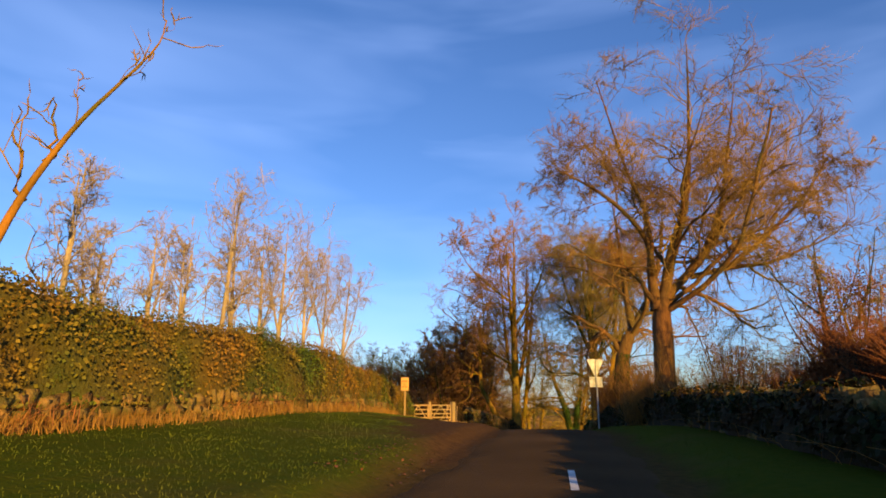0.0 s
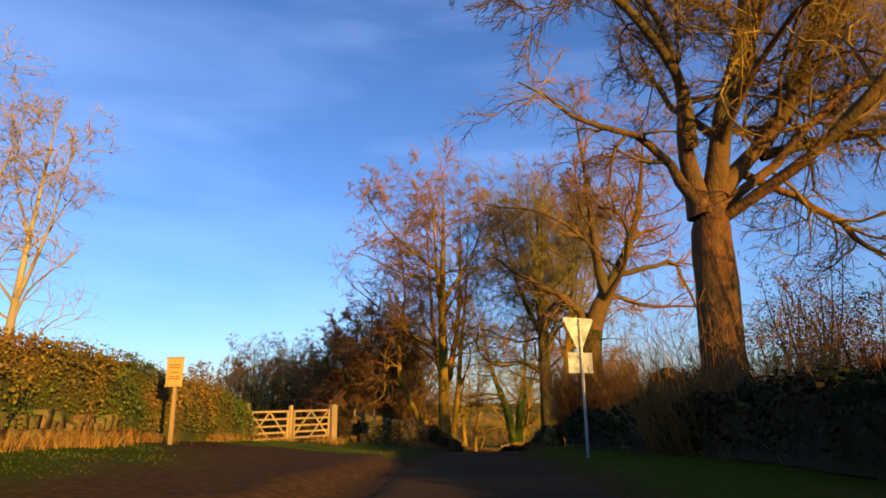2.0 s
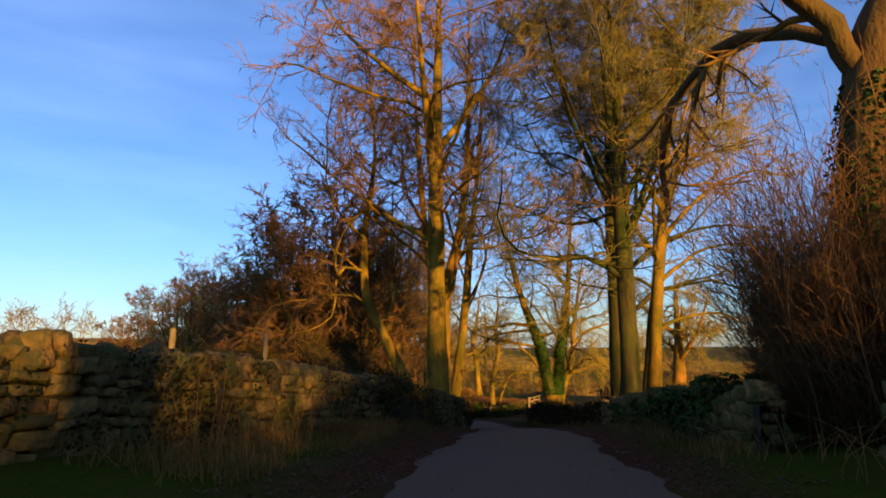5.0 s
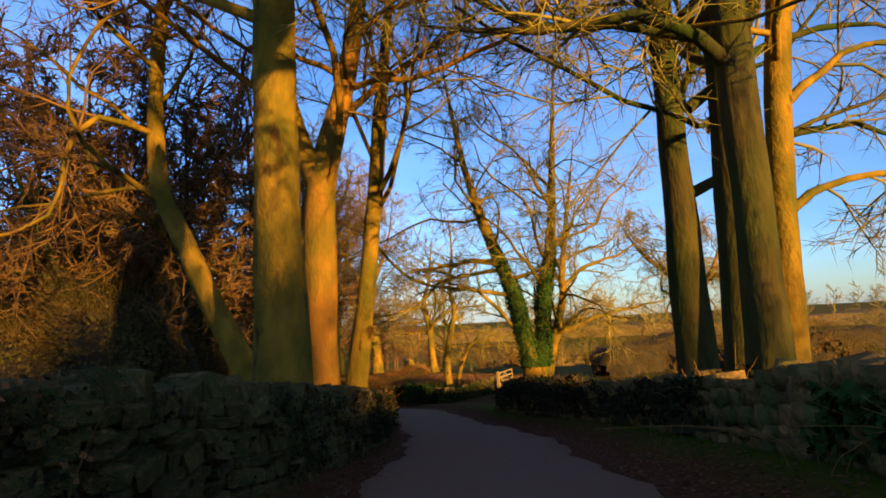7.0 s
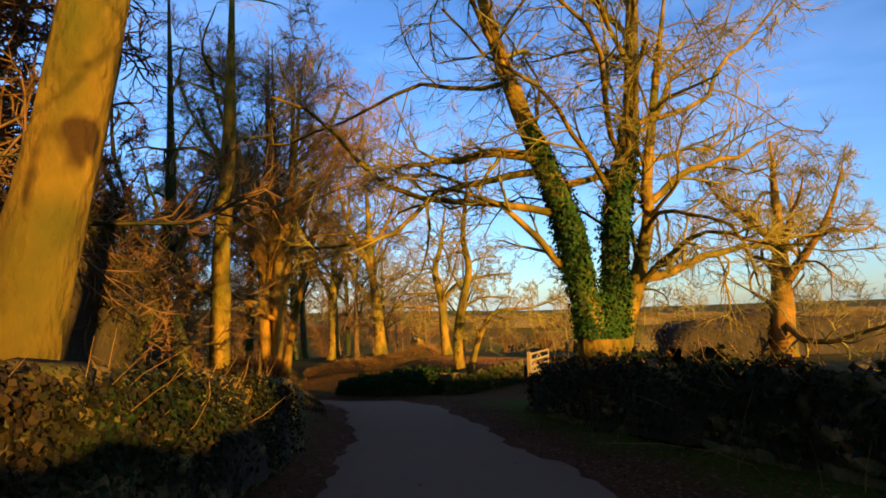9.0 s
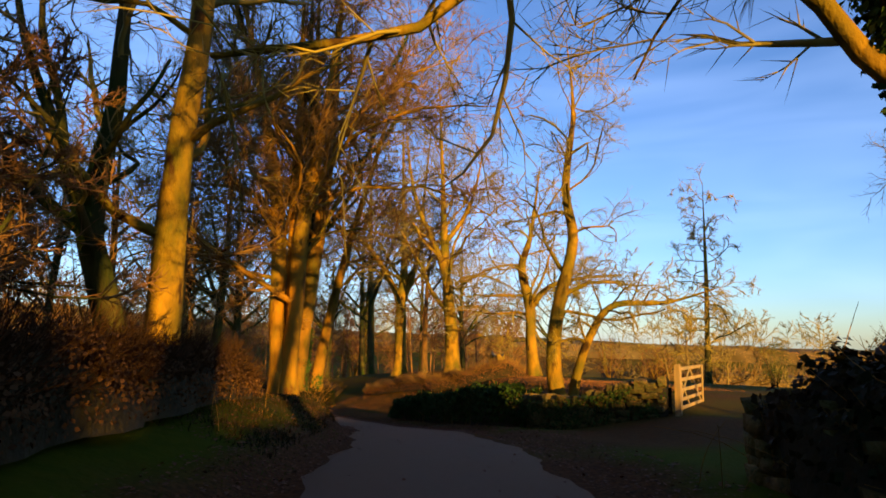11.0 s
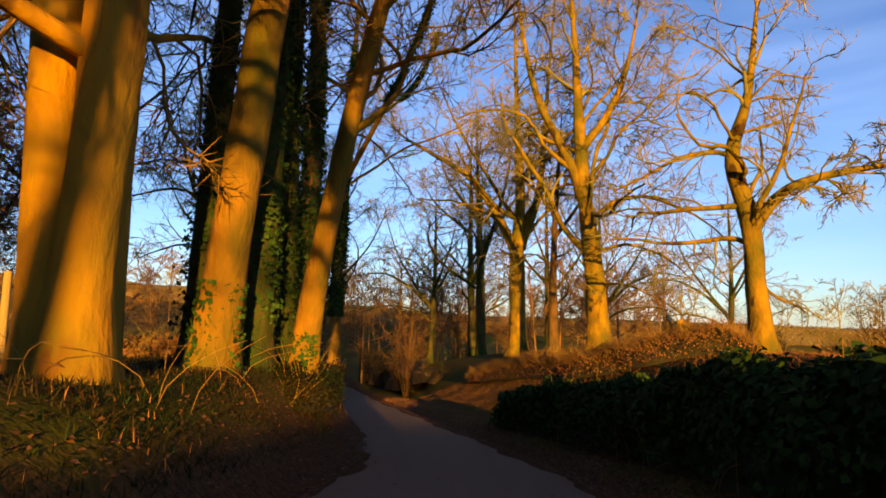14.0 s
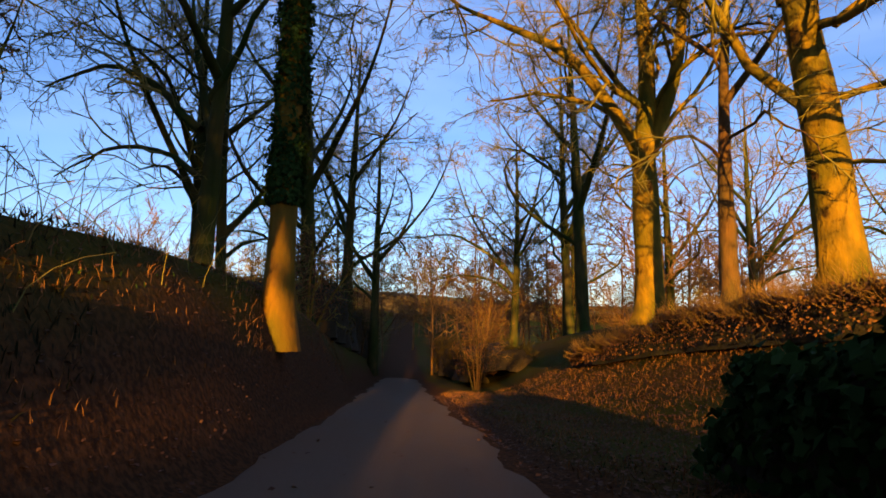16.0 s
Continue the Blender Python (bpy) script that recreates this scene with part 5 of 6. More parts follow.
wall_ivy([(18.6, 92.2), (17.2, 93.2), (15.8, 94.3)] + along(3.8, 96, 105), 0.85, 0.5, 12000, "patches of dark ivy over the lower stone wall", 5, M_IVY, 0.06, -0.3)

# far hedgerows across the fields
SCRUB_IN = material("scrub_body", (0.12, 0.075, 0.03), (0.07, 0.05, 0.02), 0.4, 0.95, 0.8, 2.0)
WINTER = material("winter_twigs", (0.21, 0.115, 0.042), (0.14, 0.078, 0.030), 0.3, 0.9, 0.0, c3=(0.16, 0.13, 0.04), scale3=0.06, amount3=0.5, rand=0.3, spec=0.05)
hedge("hedgerow", [(26, 130), (44, 140), (70, 146), (110, 150), (150, 150)], 2.0, -0.3, [1.5, 2.2, 1.6, 2.4, 2.0], 12000, "distant sunlit brown hedgerow across the field", 21, WINTER, 0.2, 0.6, 1600, SCRUB_IN, 0.16)
hedge("hedgerow", [(-150, 215), (-80, 236), (0, 244), (80, 240), (160, 228), (240, 210)], 4.0, -0.5, [3, 4, 3, 4, 3.5, 4], 14000, "belt of brown woodland on the far hillside", 24, WINTER, 0.35, 0.6, 0, SCRUB_IN, 0.11)


M_THICK = material("thicket_twigs", (0.14, 0.076, 0.027), (0.07, 0.040, 0.016), 0.5, 0.9, 0.0, c3=(0.060, 0.052, 0.014), scale3=0.25, amount3=0.4, rand=0.4, spec=0.04)
# darker than the twigs, with the thicket's inner shade in the colour
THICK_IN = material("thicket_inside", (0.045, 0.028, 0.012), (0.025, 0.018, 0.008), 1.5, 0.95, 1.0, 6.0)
for n, (line, half, tall, leaves, label) in enumerate([
        ([(-4.5, 80), (-1.5, 76.0), (1.5, 73.2), (4.2, 71.2), (6.2, 70.8)], 1.5, [3.0, 3.8, 4.2, 3.4, 1.8], 26000, "dense brown bare thicket behind the upper wall"),
        ([(-2, 88), (3, 83), (6.0, 79.5)], 1.5, [4.0, 4.8, 3.0], 10000, "dense brown bare thicket beside the upper field"),
        ([(20.5, 69), (26, 74), (34, 79), (46, 84), (62, 88)], 1.6, [1.3, 1.5, 1.4, 1.7, 1.5], 16000, "low brown scrub beyond the lower wall"),
        ([(27, 95), (40, 106), (60, 115), (95, 120)], 1.8, [2.2, 2.8, 2.6, 3.2], 14000, "brown winter scrub along the field's edge"),
        (along(-5.5, 127, 163, 12), 1.8, [2.4, 3.2, 3.4, 3.0], 11000, "brown winter scrub beside the lane"),
        (along(6.0, 136, 169, 11), 1.6, [1.8, 2.4, 2.8, 3.0], 10000, "brown winter scrub beside the lane")]):
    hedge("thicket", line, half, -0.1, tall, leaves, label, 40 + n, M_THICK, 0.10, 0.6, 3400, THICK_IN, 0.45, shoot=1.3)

M_THICK_RED = material("red_thicket_twigs", (0.20, 0.075, 0.026), (0.11, 0.042, 0.017), 0.5, 0.9, 0.0, rand=0.5, spec=0.04)
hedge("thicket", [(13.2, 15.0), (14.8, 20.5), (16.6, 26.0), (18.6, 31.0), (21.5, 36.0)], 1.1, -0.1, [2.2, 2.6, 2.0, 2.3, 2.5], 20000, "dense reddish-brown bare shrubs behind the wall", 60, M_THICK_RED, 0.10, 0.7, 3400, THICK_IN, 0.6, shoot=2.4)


# ---------- row of slender pale trees behind the hedge ----------
for n, (x, y, top) in enumerate([(-7.9, 12.3, 6.8), (-7.8, 13.1, 5.4), (-7.3, 15.4, 6.3), (-7.1, 16.8, 6.3), (-6.7, 18.7, 8.9), (-6.6, 19.5, 7.5), (-6.3, 21.0, 7.5), (-6.0, 22.3, 8.5), (-5.6, 26.0, 8.9), (-5.15, 27.9, 8.9), (-4.4, 28.6, 8.3)]):
    h = top - 0.6 - place_z(x, y) + 0.15
    tree("sapling", x, y, forked(h, 0.11, (0.25 * math.sin(n * 2.1), 0.2), (0.10 * math.cos(n), 0), seed=100 + n, n=1 + n % 2, at=0.42, wide=0.10), "slender pale bare young tree behind the hedge", 100 + n, 13, 6, 6, 2, 0.22, 40, 0.42, 0.14, 0, M_BARK_PALE, M_TWIG_PALE, 8, 0.2, group="row of young trees behind the hedge", category="tree", twig_r=0.6)
tree("sapling", -8.0, 9.4, [[(0, 0, 0, 0.085), (0.42, 0, 1.5, 0.078), (0.78, 0, 2.65, 0.07), (1.15, 0, 3.7, 0.058), (1.6, 0, 4.6, 0.046), (2.05, 0, 5.3, 0.036), (3.0, 0, 6.5, 0.018), (3.15, 0, 7.1, 0.008)]], "leaning dead sapling over the hedge, lit orange", 120, 5, 3, 2, 0, 0.5, 34, 0.18, 0.12, 0, M_BARK_ORANGE, M_TWIG_GOLD, 8, 0.1, arms=[[(1.15, 0, 3.7, 0.042), (1.02, 0, 4.3, 0.03), (0.85, 0, 4.9, 0.02), (0.86, 0, 5.4, 0.008)], [(1.5, 0, 4.4, 0.034), (1.5, 0, 5.0, 0.024), (1.42, 0, 5.7, 0.01)]])


# ---------- thickets: bare shrubs, copied and turned ----------
def shrub(name, x, y, h, w, seed, twig, bark, label, stems=6, leaf=None):
    r = np.random.default_rng(seed)
    lines = []
    for k in range(stems):
        an, sp = k * 2.4 + r.uniform(0, 0.5), w * r.uniform(0.15, 0.5)
        hh = h * r.uniform(0.7, 1.0)
        dx, dy = sp * math.cos(an), sp * math.sin(an)
        lines.append([(0.12 * dx, 0.12 * dy, 0, 0.05), (0.45 * dx, 0.45 * dy, hh * 0.4, 0.04), (0.8 * dx, 0.8 * dy, hh * 0.7, 0.026), (dx, dy, hh, 0.008)])
    root = tree(name, x, y, lines, label, seed, 5, 4, 3, 1, 0.12, 42, 0.42, 0.07, 0, bark, twig, 6, 0.1, None, 0.1, "shrub", single_limbs=False)
    if leaf:
        n = 3200
        an, rr = r.uniform(0, 6.28, n), w * 0.42 * np.sqrt(r.random(n))
        z = h * (0.15 + 0.75 * r.random(n))
        p = np.stack([rr * np.cos(an) * np.sin(np.pi * np.clip(z / h, 0.1, 0.9)) ** 0.5, rr * np.sin(an) * np.sin(np.pi * np.clip(z / h, 0.1, 0.9)) ** 0.5, z], 1)
        tagged(part_np("leaves", leaf_cards(r, p, unit(p - [0, 0, h * 0.4]), 0.066, leaf, "leaves"), root), kind="stuff")
    return root


RUSSET = material("dead_leaf_russet", (0.21, 0.082, 0.030), (0.12, 0.050, 0.020), 1.5, 0.85, 0.0, rand=0.5, spec=0.1)
LITE = [shrub("shrub", 15.0, 22.0, 6.5, 5.2, 201, M_TWIG_RED, M_BARK_RED, "dense reddish winter shrub behind the wall", 6, RUSSET),
        shrub("shrub", 18.5, 26.0, 7.5, 5.4, 202, M_TWIG_RED, M_BARK_RED, "dense reddish winter shrub behind the wall", 6, RUSSET),
        shrub("shrub", 16.0, 31.0, 4.6, 4.4, 203, M_TWIG, M_BARK, "tangled brown shrub with dead leaves", 6, RUSSET),
        shrub("shrub", 17.5, 36.0, 5.0, 4.4, 204, M_TWIG, M_BARK_DARK, "dark green ivy-grown shrub behind the wall", 6, M_IVY),
        tree("tree", 4.4, 73.5, forked(10.0, 0.20, (0.3, 0.2), (0.15, 0.1), seed=205, n=4, at=0.20, wide=0.30), "small bare tree with a dense round brown crown", 205, 9, 8, 7, 4, 0.12, 58, 0.46, 0.03, 0.02, M_BARK_DARK, M_TWIG_BROWN, 7, 0.3, single_limbs=False, twig_r=1.8)]


def more(proto, x, y, size, turn, squash=1.0):
    m = pose(x, y, place_z(x, y) - 0.1, 0, 0, turn) @ Matrix.Diagonal((size, size, size * squash, 1))
    return copy_thing(LITE[proto], m)


RS = np.random.default_rng(77)
SPOTS = [(1, 15.2, 31.5, 1.35), (0, 17.0, 35.5, 1.5), (1, 14.2, 28.6, 1.0), (0, 20.5, 37.0, 1.4), (1, 22.3, 39.0, 1.3), (2, 17.5, 24, 1.9), (1, 16.2, 18, 1.6), (1, 21, 21, 1.4), (0, 23, 28, 1.4), (1, 13.8, 24.5, 0.8), (0, 14.6, 46.2, 0.7), (1, 15.9, 48.0, 1.0), (0, 20.5, 33, 1.3), (2, 14.0, 34.5, 0.7), (1, 24, 36, 1.5), (3, 14.6, 37.5, 1.0), (0, 19, 43, 1.3), (2, 14.2, 43.5, 0.6), (1, 17, 48.5, 0.7), (0, 21, 52, 0.8), (1, 26, 45, 1.1),
         (3, 19.5, 17, 0.8), (0, 17, 14, 0.7), (1, 25, 23, 1.2), (3, 27, 30, 1.2), (0, 30, 38, 1.3), (1, 15.6, 46.2, 0.7),
         # behind the wall on the upper side
         (4, 1.6, 75.5, 1.35), (4, 2.6, 77.5, 1.4), (4, 4.6, 85.0, 0.65), (4, -0.5, 82.5, 1.15), (4, 0.8, 78.5, 1.4), (4, -1.6, 78.5, 0.95), (4, 2.8, 82, 0.8), (4, -5.0, 83, 1.0), (4, -11, 103, 1.25), (4, -16, 109, 1.3), (4, -21, 117, 1.35), (4, -27, 121, 1.3), (4, 0.5, 88, 1.0),
         (2, -3.5, 103, 1.8), (2, -13, 106, 1.9),
         # down the lane
         (2, -5.5, 126, 1.4), (2, -10.5, 132, 1.5), (1, -1.0, 134, 1.2), (2, -14, 140, 1.7), (0, -4.5, 146, 1.5), (2, -2, 158, 1.9), (1, -17, 150, 1.9), (2, -10, 165, 2.1), (0, 4.5, 152, 1.5), (2, -24, 160, 2.2), (1, 3, 166, 2.1),
         # the field beyond
         (2, 24, 122, 1.0), (2, 30, 130, 1.2), (1, 22, 140, 1.4), (3, 38, 126, 1.1)]
for n, (k, x, y, size) in enumerate(SPOTS):
    more(k, x, y, size * (0.58, 0.56, 0.75, 0.75, 1.0)[k], float(RS.uniform(0, 360)), float(RS.uniform(0.85, 1.15)))


# ---------- far woods ----------
def far_woods(name, centres, tall, label, seed, mat, fat=1.0, dense=5):
    r = np.random.default_rng(seed)
    p0 = np.array([(x, y, place_z(x, y)) for x, y in centres])
    n = len(p0)
    hh = tall * r.uniform(0.7, 1.15, n)
    top = p0 + np.stack([r.normal(0, 0.5, n), r.normal(0, 0.5, n), hh], 1)
    pts = np.stack([p0 * (1 - t) + top * t for t in np.linspace(0, 1, 6)], 1)
    rad = (hh / tall * 0.16)[:, None] * np.linspace(1, 0.2, 6)[None]
    l1, r1 = shoots(r, pts, rad, 10, 0.15, 1, 55, 0.62, 0.5, 3, 0.15, 0.06)
    l2, r2 = shoots(r, l1, r1, 5, 0.15, 1, 44, 0.5, 0.6, 2, 0.2, 0.04)
    l3, r3 = shoots(r, l2, r2, dense, 0.1, 1, 40, 0.7, 0.6, 1, 0.2, 0.03)
    v, q = join([spikes(pts, rad, 4), spikes(l1, np.maximum(r1, 0.05 * fat)), spikes(l2, np.maximum(r2, 0.035 * fat)), spikes(l3, np.maximum(r3, 0.028 * fat))])
    tagged(new(name, mesh_np(name, v, q, mat)), label, "woodland", kind="stuff")


WR = np.random.default_rng(31)
far_woods("far_woods", [(float(x), float(y)) for x, y in zip(WR.uniform(-150, 230, 60), WR.uniform(225, 300, 60))], 11, "distant brown winter woods on the hillside", 1, M_TWIG, 2.2)
far_woods("near_wood", [(float(x), float(y)) for x, y in zip(WR.uniform(-75, 22, 110), WR.uniform(150, 215, 110))], 14, "bare winter wood beyond the fields", 2, M_TWIG_BROWN, 1.1, 7)
far_woods("scrub", [(float(x), float(y)) for x, y in zip(WR.uniform(24, 130, 46), WR.uniform(122, 175, 46))], 4.0, "belt of brown scrub across the field", 5, WINTER, 0.8, 9)
far_woods("hedgerow_trees", [(float(x), float(y)) for x, y in zip(WR.uniform(40, 190, 34), WR.uniform(110, 190, 34))], 7, "distant hedgerow trees across the valley", 4, WINTER, 1.0, 7)


# ---------- field gate by the junction, two leaves between three posts ----------
def board(a, b, w, t, mat, parent, name):
    """A plank from a to b, w high and t thick."""
    a, b = Vector(a), Vector(b)
    bm = box_bm((b - a).length, t, w, 0, 0, -w / 2, min(w, t) * 0.15)
    m = Matrix.Translation((a + b) / 2) @ (b - a).to_track_quat("X", "Z").to_matrix().to_4x4()
    bmesh.ops.transform(bm, matrix=m, verts=bm.verts)
    return part(name, bm, mat, parent)


def gate_leaf(parent, x0, x1, tall, lift, flip, y=0.0, wide=0.075):
    for i in range(5):
        z = lift + tall * (0.04, 0.24, 0.46, 0.70, 0.96)[i]
        board((x0, y, z), (x1, y, z), wide, 0.03, M_WOOD, parent, "rail")
    for x in (x0 + 0.03, x1 - 0.03):
        board((x, y - 0.032, lift), (x, y - 0.032, lift + tall), 0.08, 0.035, M_WOOD, parent, "stile")
    a, b = (x0, x1) if flip else (x1, x0)
    mid = (x0 + x1) / 2
    board((a, y + 0.032, lift + 0.04), (mid, y + 0.032, lift + tall * 0.95), 0.07, 0.025, M_WOOD, parent, "brace")
    board((mid, y + 0.032, lift + tall * 0.95), (b, y + 0.032, lift + 0.04), 0.07, 0.025, M_WOOD, parent, "brace")
    board((a, y + 0.06, lift + tall * 0.95), (mid, y + 0.06, lift + 0.05), 0.06, 0.025, M_WOOD, parent, "brace")


def round_post(name, x, y, r0, tall, label, parent=None, mat=None, lean=(0, 0), square=False, seed=0, z=None):
    bm = bmesh.new()
    bmesh.ops.create_cone(bm, cap_ends=True, segments=4 if square else 12, radius1=r0 * (1.3 if square else 1), radius2=r0 * (1.25 if square else 0.9), depth=tall + 0.3)
    if square:
        bmesh.ops.rotate(bm, matrix=Matrix.Rotation(radians(45), 3, "Z"), verts=bm.verts)
    bmesh.ops.bevel(bm, geom=[e for e in bm.edges if e.verts[0].co.z > 0 and e.verts[1].co.z > 0], offset=r0 * 0.25, segments=2, affect="EDGES")
    bmesh.ops.translate(bm, vec=(0, 0, tall / 2 - 0.15), verts=bm.verts)
    rr = np.random.default_rng(seed)
    for v in bm.verts:
        v.co += Vector((lean[0] * v.co.z + rr.normal(0, 0.004), lean[1] * v.co.z + rr.normal(0, 0.004), 0))
    if parent:
        bmesh.ops.translate(bm, vec=(x, y, 0), verts=bm.verts)
        return part(name, bm, mat or M_WOOD, parent)
    ob = part(name, bm, mat or M_WOOD)
    ob.matrix_basis = pose(x, y, place_z(x, y) if z is None else z)
    return tagged(ob, label, "post")


gate = tagged(empty("field_gate", -0.35, 40.9, place_z(-0.35, 40.9), 40.0), "closed double wooden field gate lit golden by low sun", "gate")
gate_leaf(gate, -1.72, -0.12, 1.1, 0.12, True)
gate_leaf(gate, 0.12, 1.85, 1.1, 0.12, False)
round_post("post", 0, 0, 0.10, 1.4, "", gate, seed=1)
round_post("post", -1.85, 0, 0.06, 1.5, "", gate, seed=2)
round_post("post", 2.05, 0, 0.15, 1.4, "", gate, square=True, seed=3)
round_post("fence_post", 2.4, 44.4, 0.055, 1.1, "thin weathered wooden fence post", seed=4)
round_post("fence_post", 3.4, 46.6, 0.055, 1.1, "thin weathered wooden fence post", seed=5)

# field gate standing ajar where the farm track leaves the lane
gate2 = tagged(empty("field_gate", 18.75, 92.0, place_z(18.75, 92.0), 58.0), "wooden field gate standing ajar, lit yellow", "gate")
gate_leaf(gate2, 0.15, 2.9, 1.1, 0.12, True, wide=0.09)
round_post("post", 0, 0, 0.075, 1.3, "", gate2, square=True, seed=6)
round_post("gate_post", 21.4, 90.3, 0.08, 1.3, "stout reddish wooden gate post", square=True, seed=7, mat=M_WOOD)

# fence posts behind the upper wall
for n, (x, y, hh) in enumerate([(1.8, 52.0, 2.0), (0.9, 46.6, 1.6), (2.9, 56.3, 2.35), (4.1, 60.4, 1.6)]):
    round_post("fence_post", x, y, 0.065, hh, "leaning weathered fence post behind the wall", lean=(0.03, 0), seed=10 + n)
round_post("fence_post", 3.9, 99.0, 0.06, 1.3, "weathered fence post in the upper field", seed=20)


# ---------- give-way sign seen from behind ----------
def give_way():
    x, y = 8.0, 30.2
    root = tagged(empty("road_sign", x, y, place_z(x, y) - 0.05, 24.0), "grey back of a triangular road sign with plate", "road sign")
    bm = bmesh.new()
    bmesh.ops.create_cone(bm, cap_ends=True, segments=16, radius1=0.038, radius2=0.038, depth=3.4)
    bmesh.ops.translate(bm, vec=(0, 0, 1.65), verts=bm.verts)
    part("pole", bm, M_STEEL, root, "dull galvanised steel pole")
    bm = bmesh.new()
    s, h, top = 0.50, 0.86, 3.38
    pts = [(-s + 0.04, top), (s - 0.04, top), (s, top - 0.05), (0.035, top - h), (-0.035, top - h), (-s, top - 0.05)]
    vs = [bm.verts.new((px, 0.05, pz)) for px, pz in pts]
    face = bm.faces.new(vs)
    ex = bmesh.ops.extrude_face_region(bm, geom=[face])
    bmesh.ops.translate(bm, vec=(0, 0.012, 0), verts=[g for g in ex["geom"] if isinstance(g, bmesh.types.BMVert)])
    bmesh.ops.recalc_face_normals(bm, faces=bm.faces)
    tri = part("triangle_panel", bm, M_GREY, root, "dull grey triangular panel, point down")
    part("plate", box_bm(0.80, 0.012, 0.50, 0, 0.056, 2.02, 0.004), M_GREY, root, "dull grey rectangular plate")
    for z in (2.14, 2.40, 2.90, 3.20):
        part("bracket", box_bm(0.16, 0.09, 0.03, 0, 0.02, z, 0.005), M_STEEL, root)
        part("channel", box_bm(0.5 if z < 2.6 else 0.3, 0.015, 0.035, 0, 0.043, z, 0.004), M_GREY, root)


give_way()


# ---------- notice board on a post ----------
def notice():
    x, y = -1.45, 29.8
    root = tagged(empty("notice_board", x, y, place_z(x, y) - 0.05, -12.0), "yellow-orange notice board on a wooden post", "notice board")
    round_post("post", 0, 0, 0.05, 1.9, "", root, seed=30)
    part("panel", box_bm(0.38, 0.03, 0.60, 0, -0.065, 1.28, 0.006), M_WOOD_BOARD, root, "orange panel with faded writing")
    part("frame", box_bm(0.42, 0.02, 0.035, 0, -0.075, 1.87, 0.004), M_WOOD, root)
    part("frame", box_bm(0.42, 0.02, 0.035, 0, -0.075, 1.26, 0.004), M_WOOD, root)
    for z, w in ((1.72, 0.28), (1.66, 0.28), (1.56, 0.20), (1.47, 0.25), (1.42, 0.29)):
        part("writing", box_bm(w, 0.003, 0.028, 0, -0.082, z), M_INK, root, "faded brown line of writing")


notice()

# centre-line dash before the junction
bm = bmesh.new()
y0, y1 = 7.6, 9.6
for a, b in ((-0.05, y0), (0.05, y0), (0.05, y1), (-0.05, y1)):
    bm.verts.new((float(lane_x(b)) + 0.42 + a, b, float(lane_z(b)) + 0.056))
bm.faces.new(bm.verts)
bmesh.ops.subdivide_edges(bm, edges=bm.edges[:], cuts=2, use_grid_fill=True)
tagged(part("road_marking", bm, M_PAINT), "short worn white centre-line dash on the asphalt", "road marking", kind="structure")


# ---------- old stump on the bank ----------
def stump(x, y, seed):
    r = np.random.default_rng(seed)
    n, rows = 16, 6
    th = np.linspace(0, 2 * np.pi, n, endpoint=False)
    v = []
    for k in range(rows):
        z = k / (rows - 1) * 1.5
        rad = 0.72 * (1 + 0.3 * math.exp(-z * 4)) * (1 + 0.12 * np.sin(3 * th + 1) + 0.08 * np.sin(5 * th)) * (1 - 0.2 * z)
        jag = (0.12 * np.sin(4 * th) + r.normal(0, 0.08, n)) if k == rows - 1 else 0
        v.append(np.stack([rad * np.cos(th), rad * np.sin(th), z + jag + 0 * th - 0.15], 1))
    v = np.vstack(v + [np.array([[0, 0, 1.1]])])
    i = np.arange(n * rows).reshape(rows, n)
    q = np.stack([i[:-1], np.roll(i[:-1], -1, 1), np.roll(i[1:], -1, 1), i[1:]], -1).reshape(-1, 4)
    cap = np.stack([i[-1], np.roll(i[-1], -1), np.full(n, n * rows), np.full(n, n * rows)], -1)
    root = tagged(empty("tree_stump", x, y, place_z(x, y)), "jagged weathered tree stump in orange sunlight", "tree stump")
    part_np("trunk", mesh_np("trunk", v, q, M_BARK, True), root)
    rim = np.vstack([v[i[-1]] + [0, 0, 0.004], v[-1:]])
    k = np.arange(n)
    part_np("broken_top", mesh_np("broken_top", rim, np.stack([k, np.roll(k, -1), np.full(n, n)], -1), M_WOOD), root, "splintered pale wood")


stump(15.5, 120.5, 3)


# ---------- ground cover: grass, dead stalks, fallen leaves ----------
def blades(name, xy, tall, width, mat, label, seed, lean=0.45):
    """Single blades, each bent once."""
    r = np.random.default_rng(seed)
    n = len(xy)
    p = np.column_stack([xy, height(xy[:, 0], xy[:, 1])])
    an = r.uniform(0, 2 * np.pi, n)
    w = np.stack([np.cos(an), np.sin(an), 0 * an], 1) * (width * r.uniform(0.6, 1.3, n))[:, None]
    an2 = r.uniform(0, 2 * np.pi, n)
    h = tall * r.uniform(0.45, 1.2, n)
    ln = np.stack([np.cos(an2), np.sin(an2), 0 * an2], 1) * (h * np.abs(r.normal(0, lean, n)))[:, None]
    up = np.stack([0 * h, 0 * h, h], 1)
    p[:, 2] -= 0.02
    mid, tip = p + up * 0.6 + ln * 0.4, p + up + ln
    v = np.stack([p - w, p + w, mid + w * 0.7, mid - w * 0.7, tip], 1).reshape(-1, 3)
    k = np.arange(n)[:, None] * 5
    f = np.vstack([k + [0, 1, 2], k + [0, 2, 3], k + [3, 2, 4]])
    tagged(new(name, mesh_np(name, v, f, mat)), label, "grass", kind="stuff")


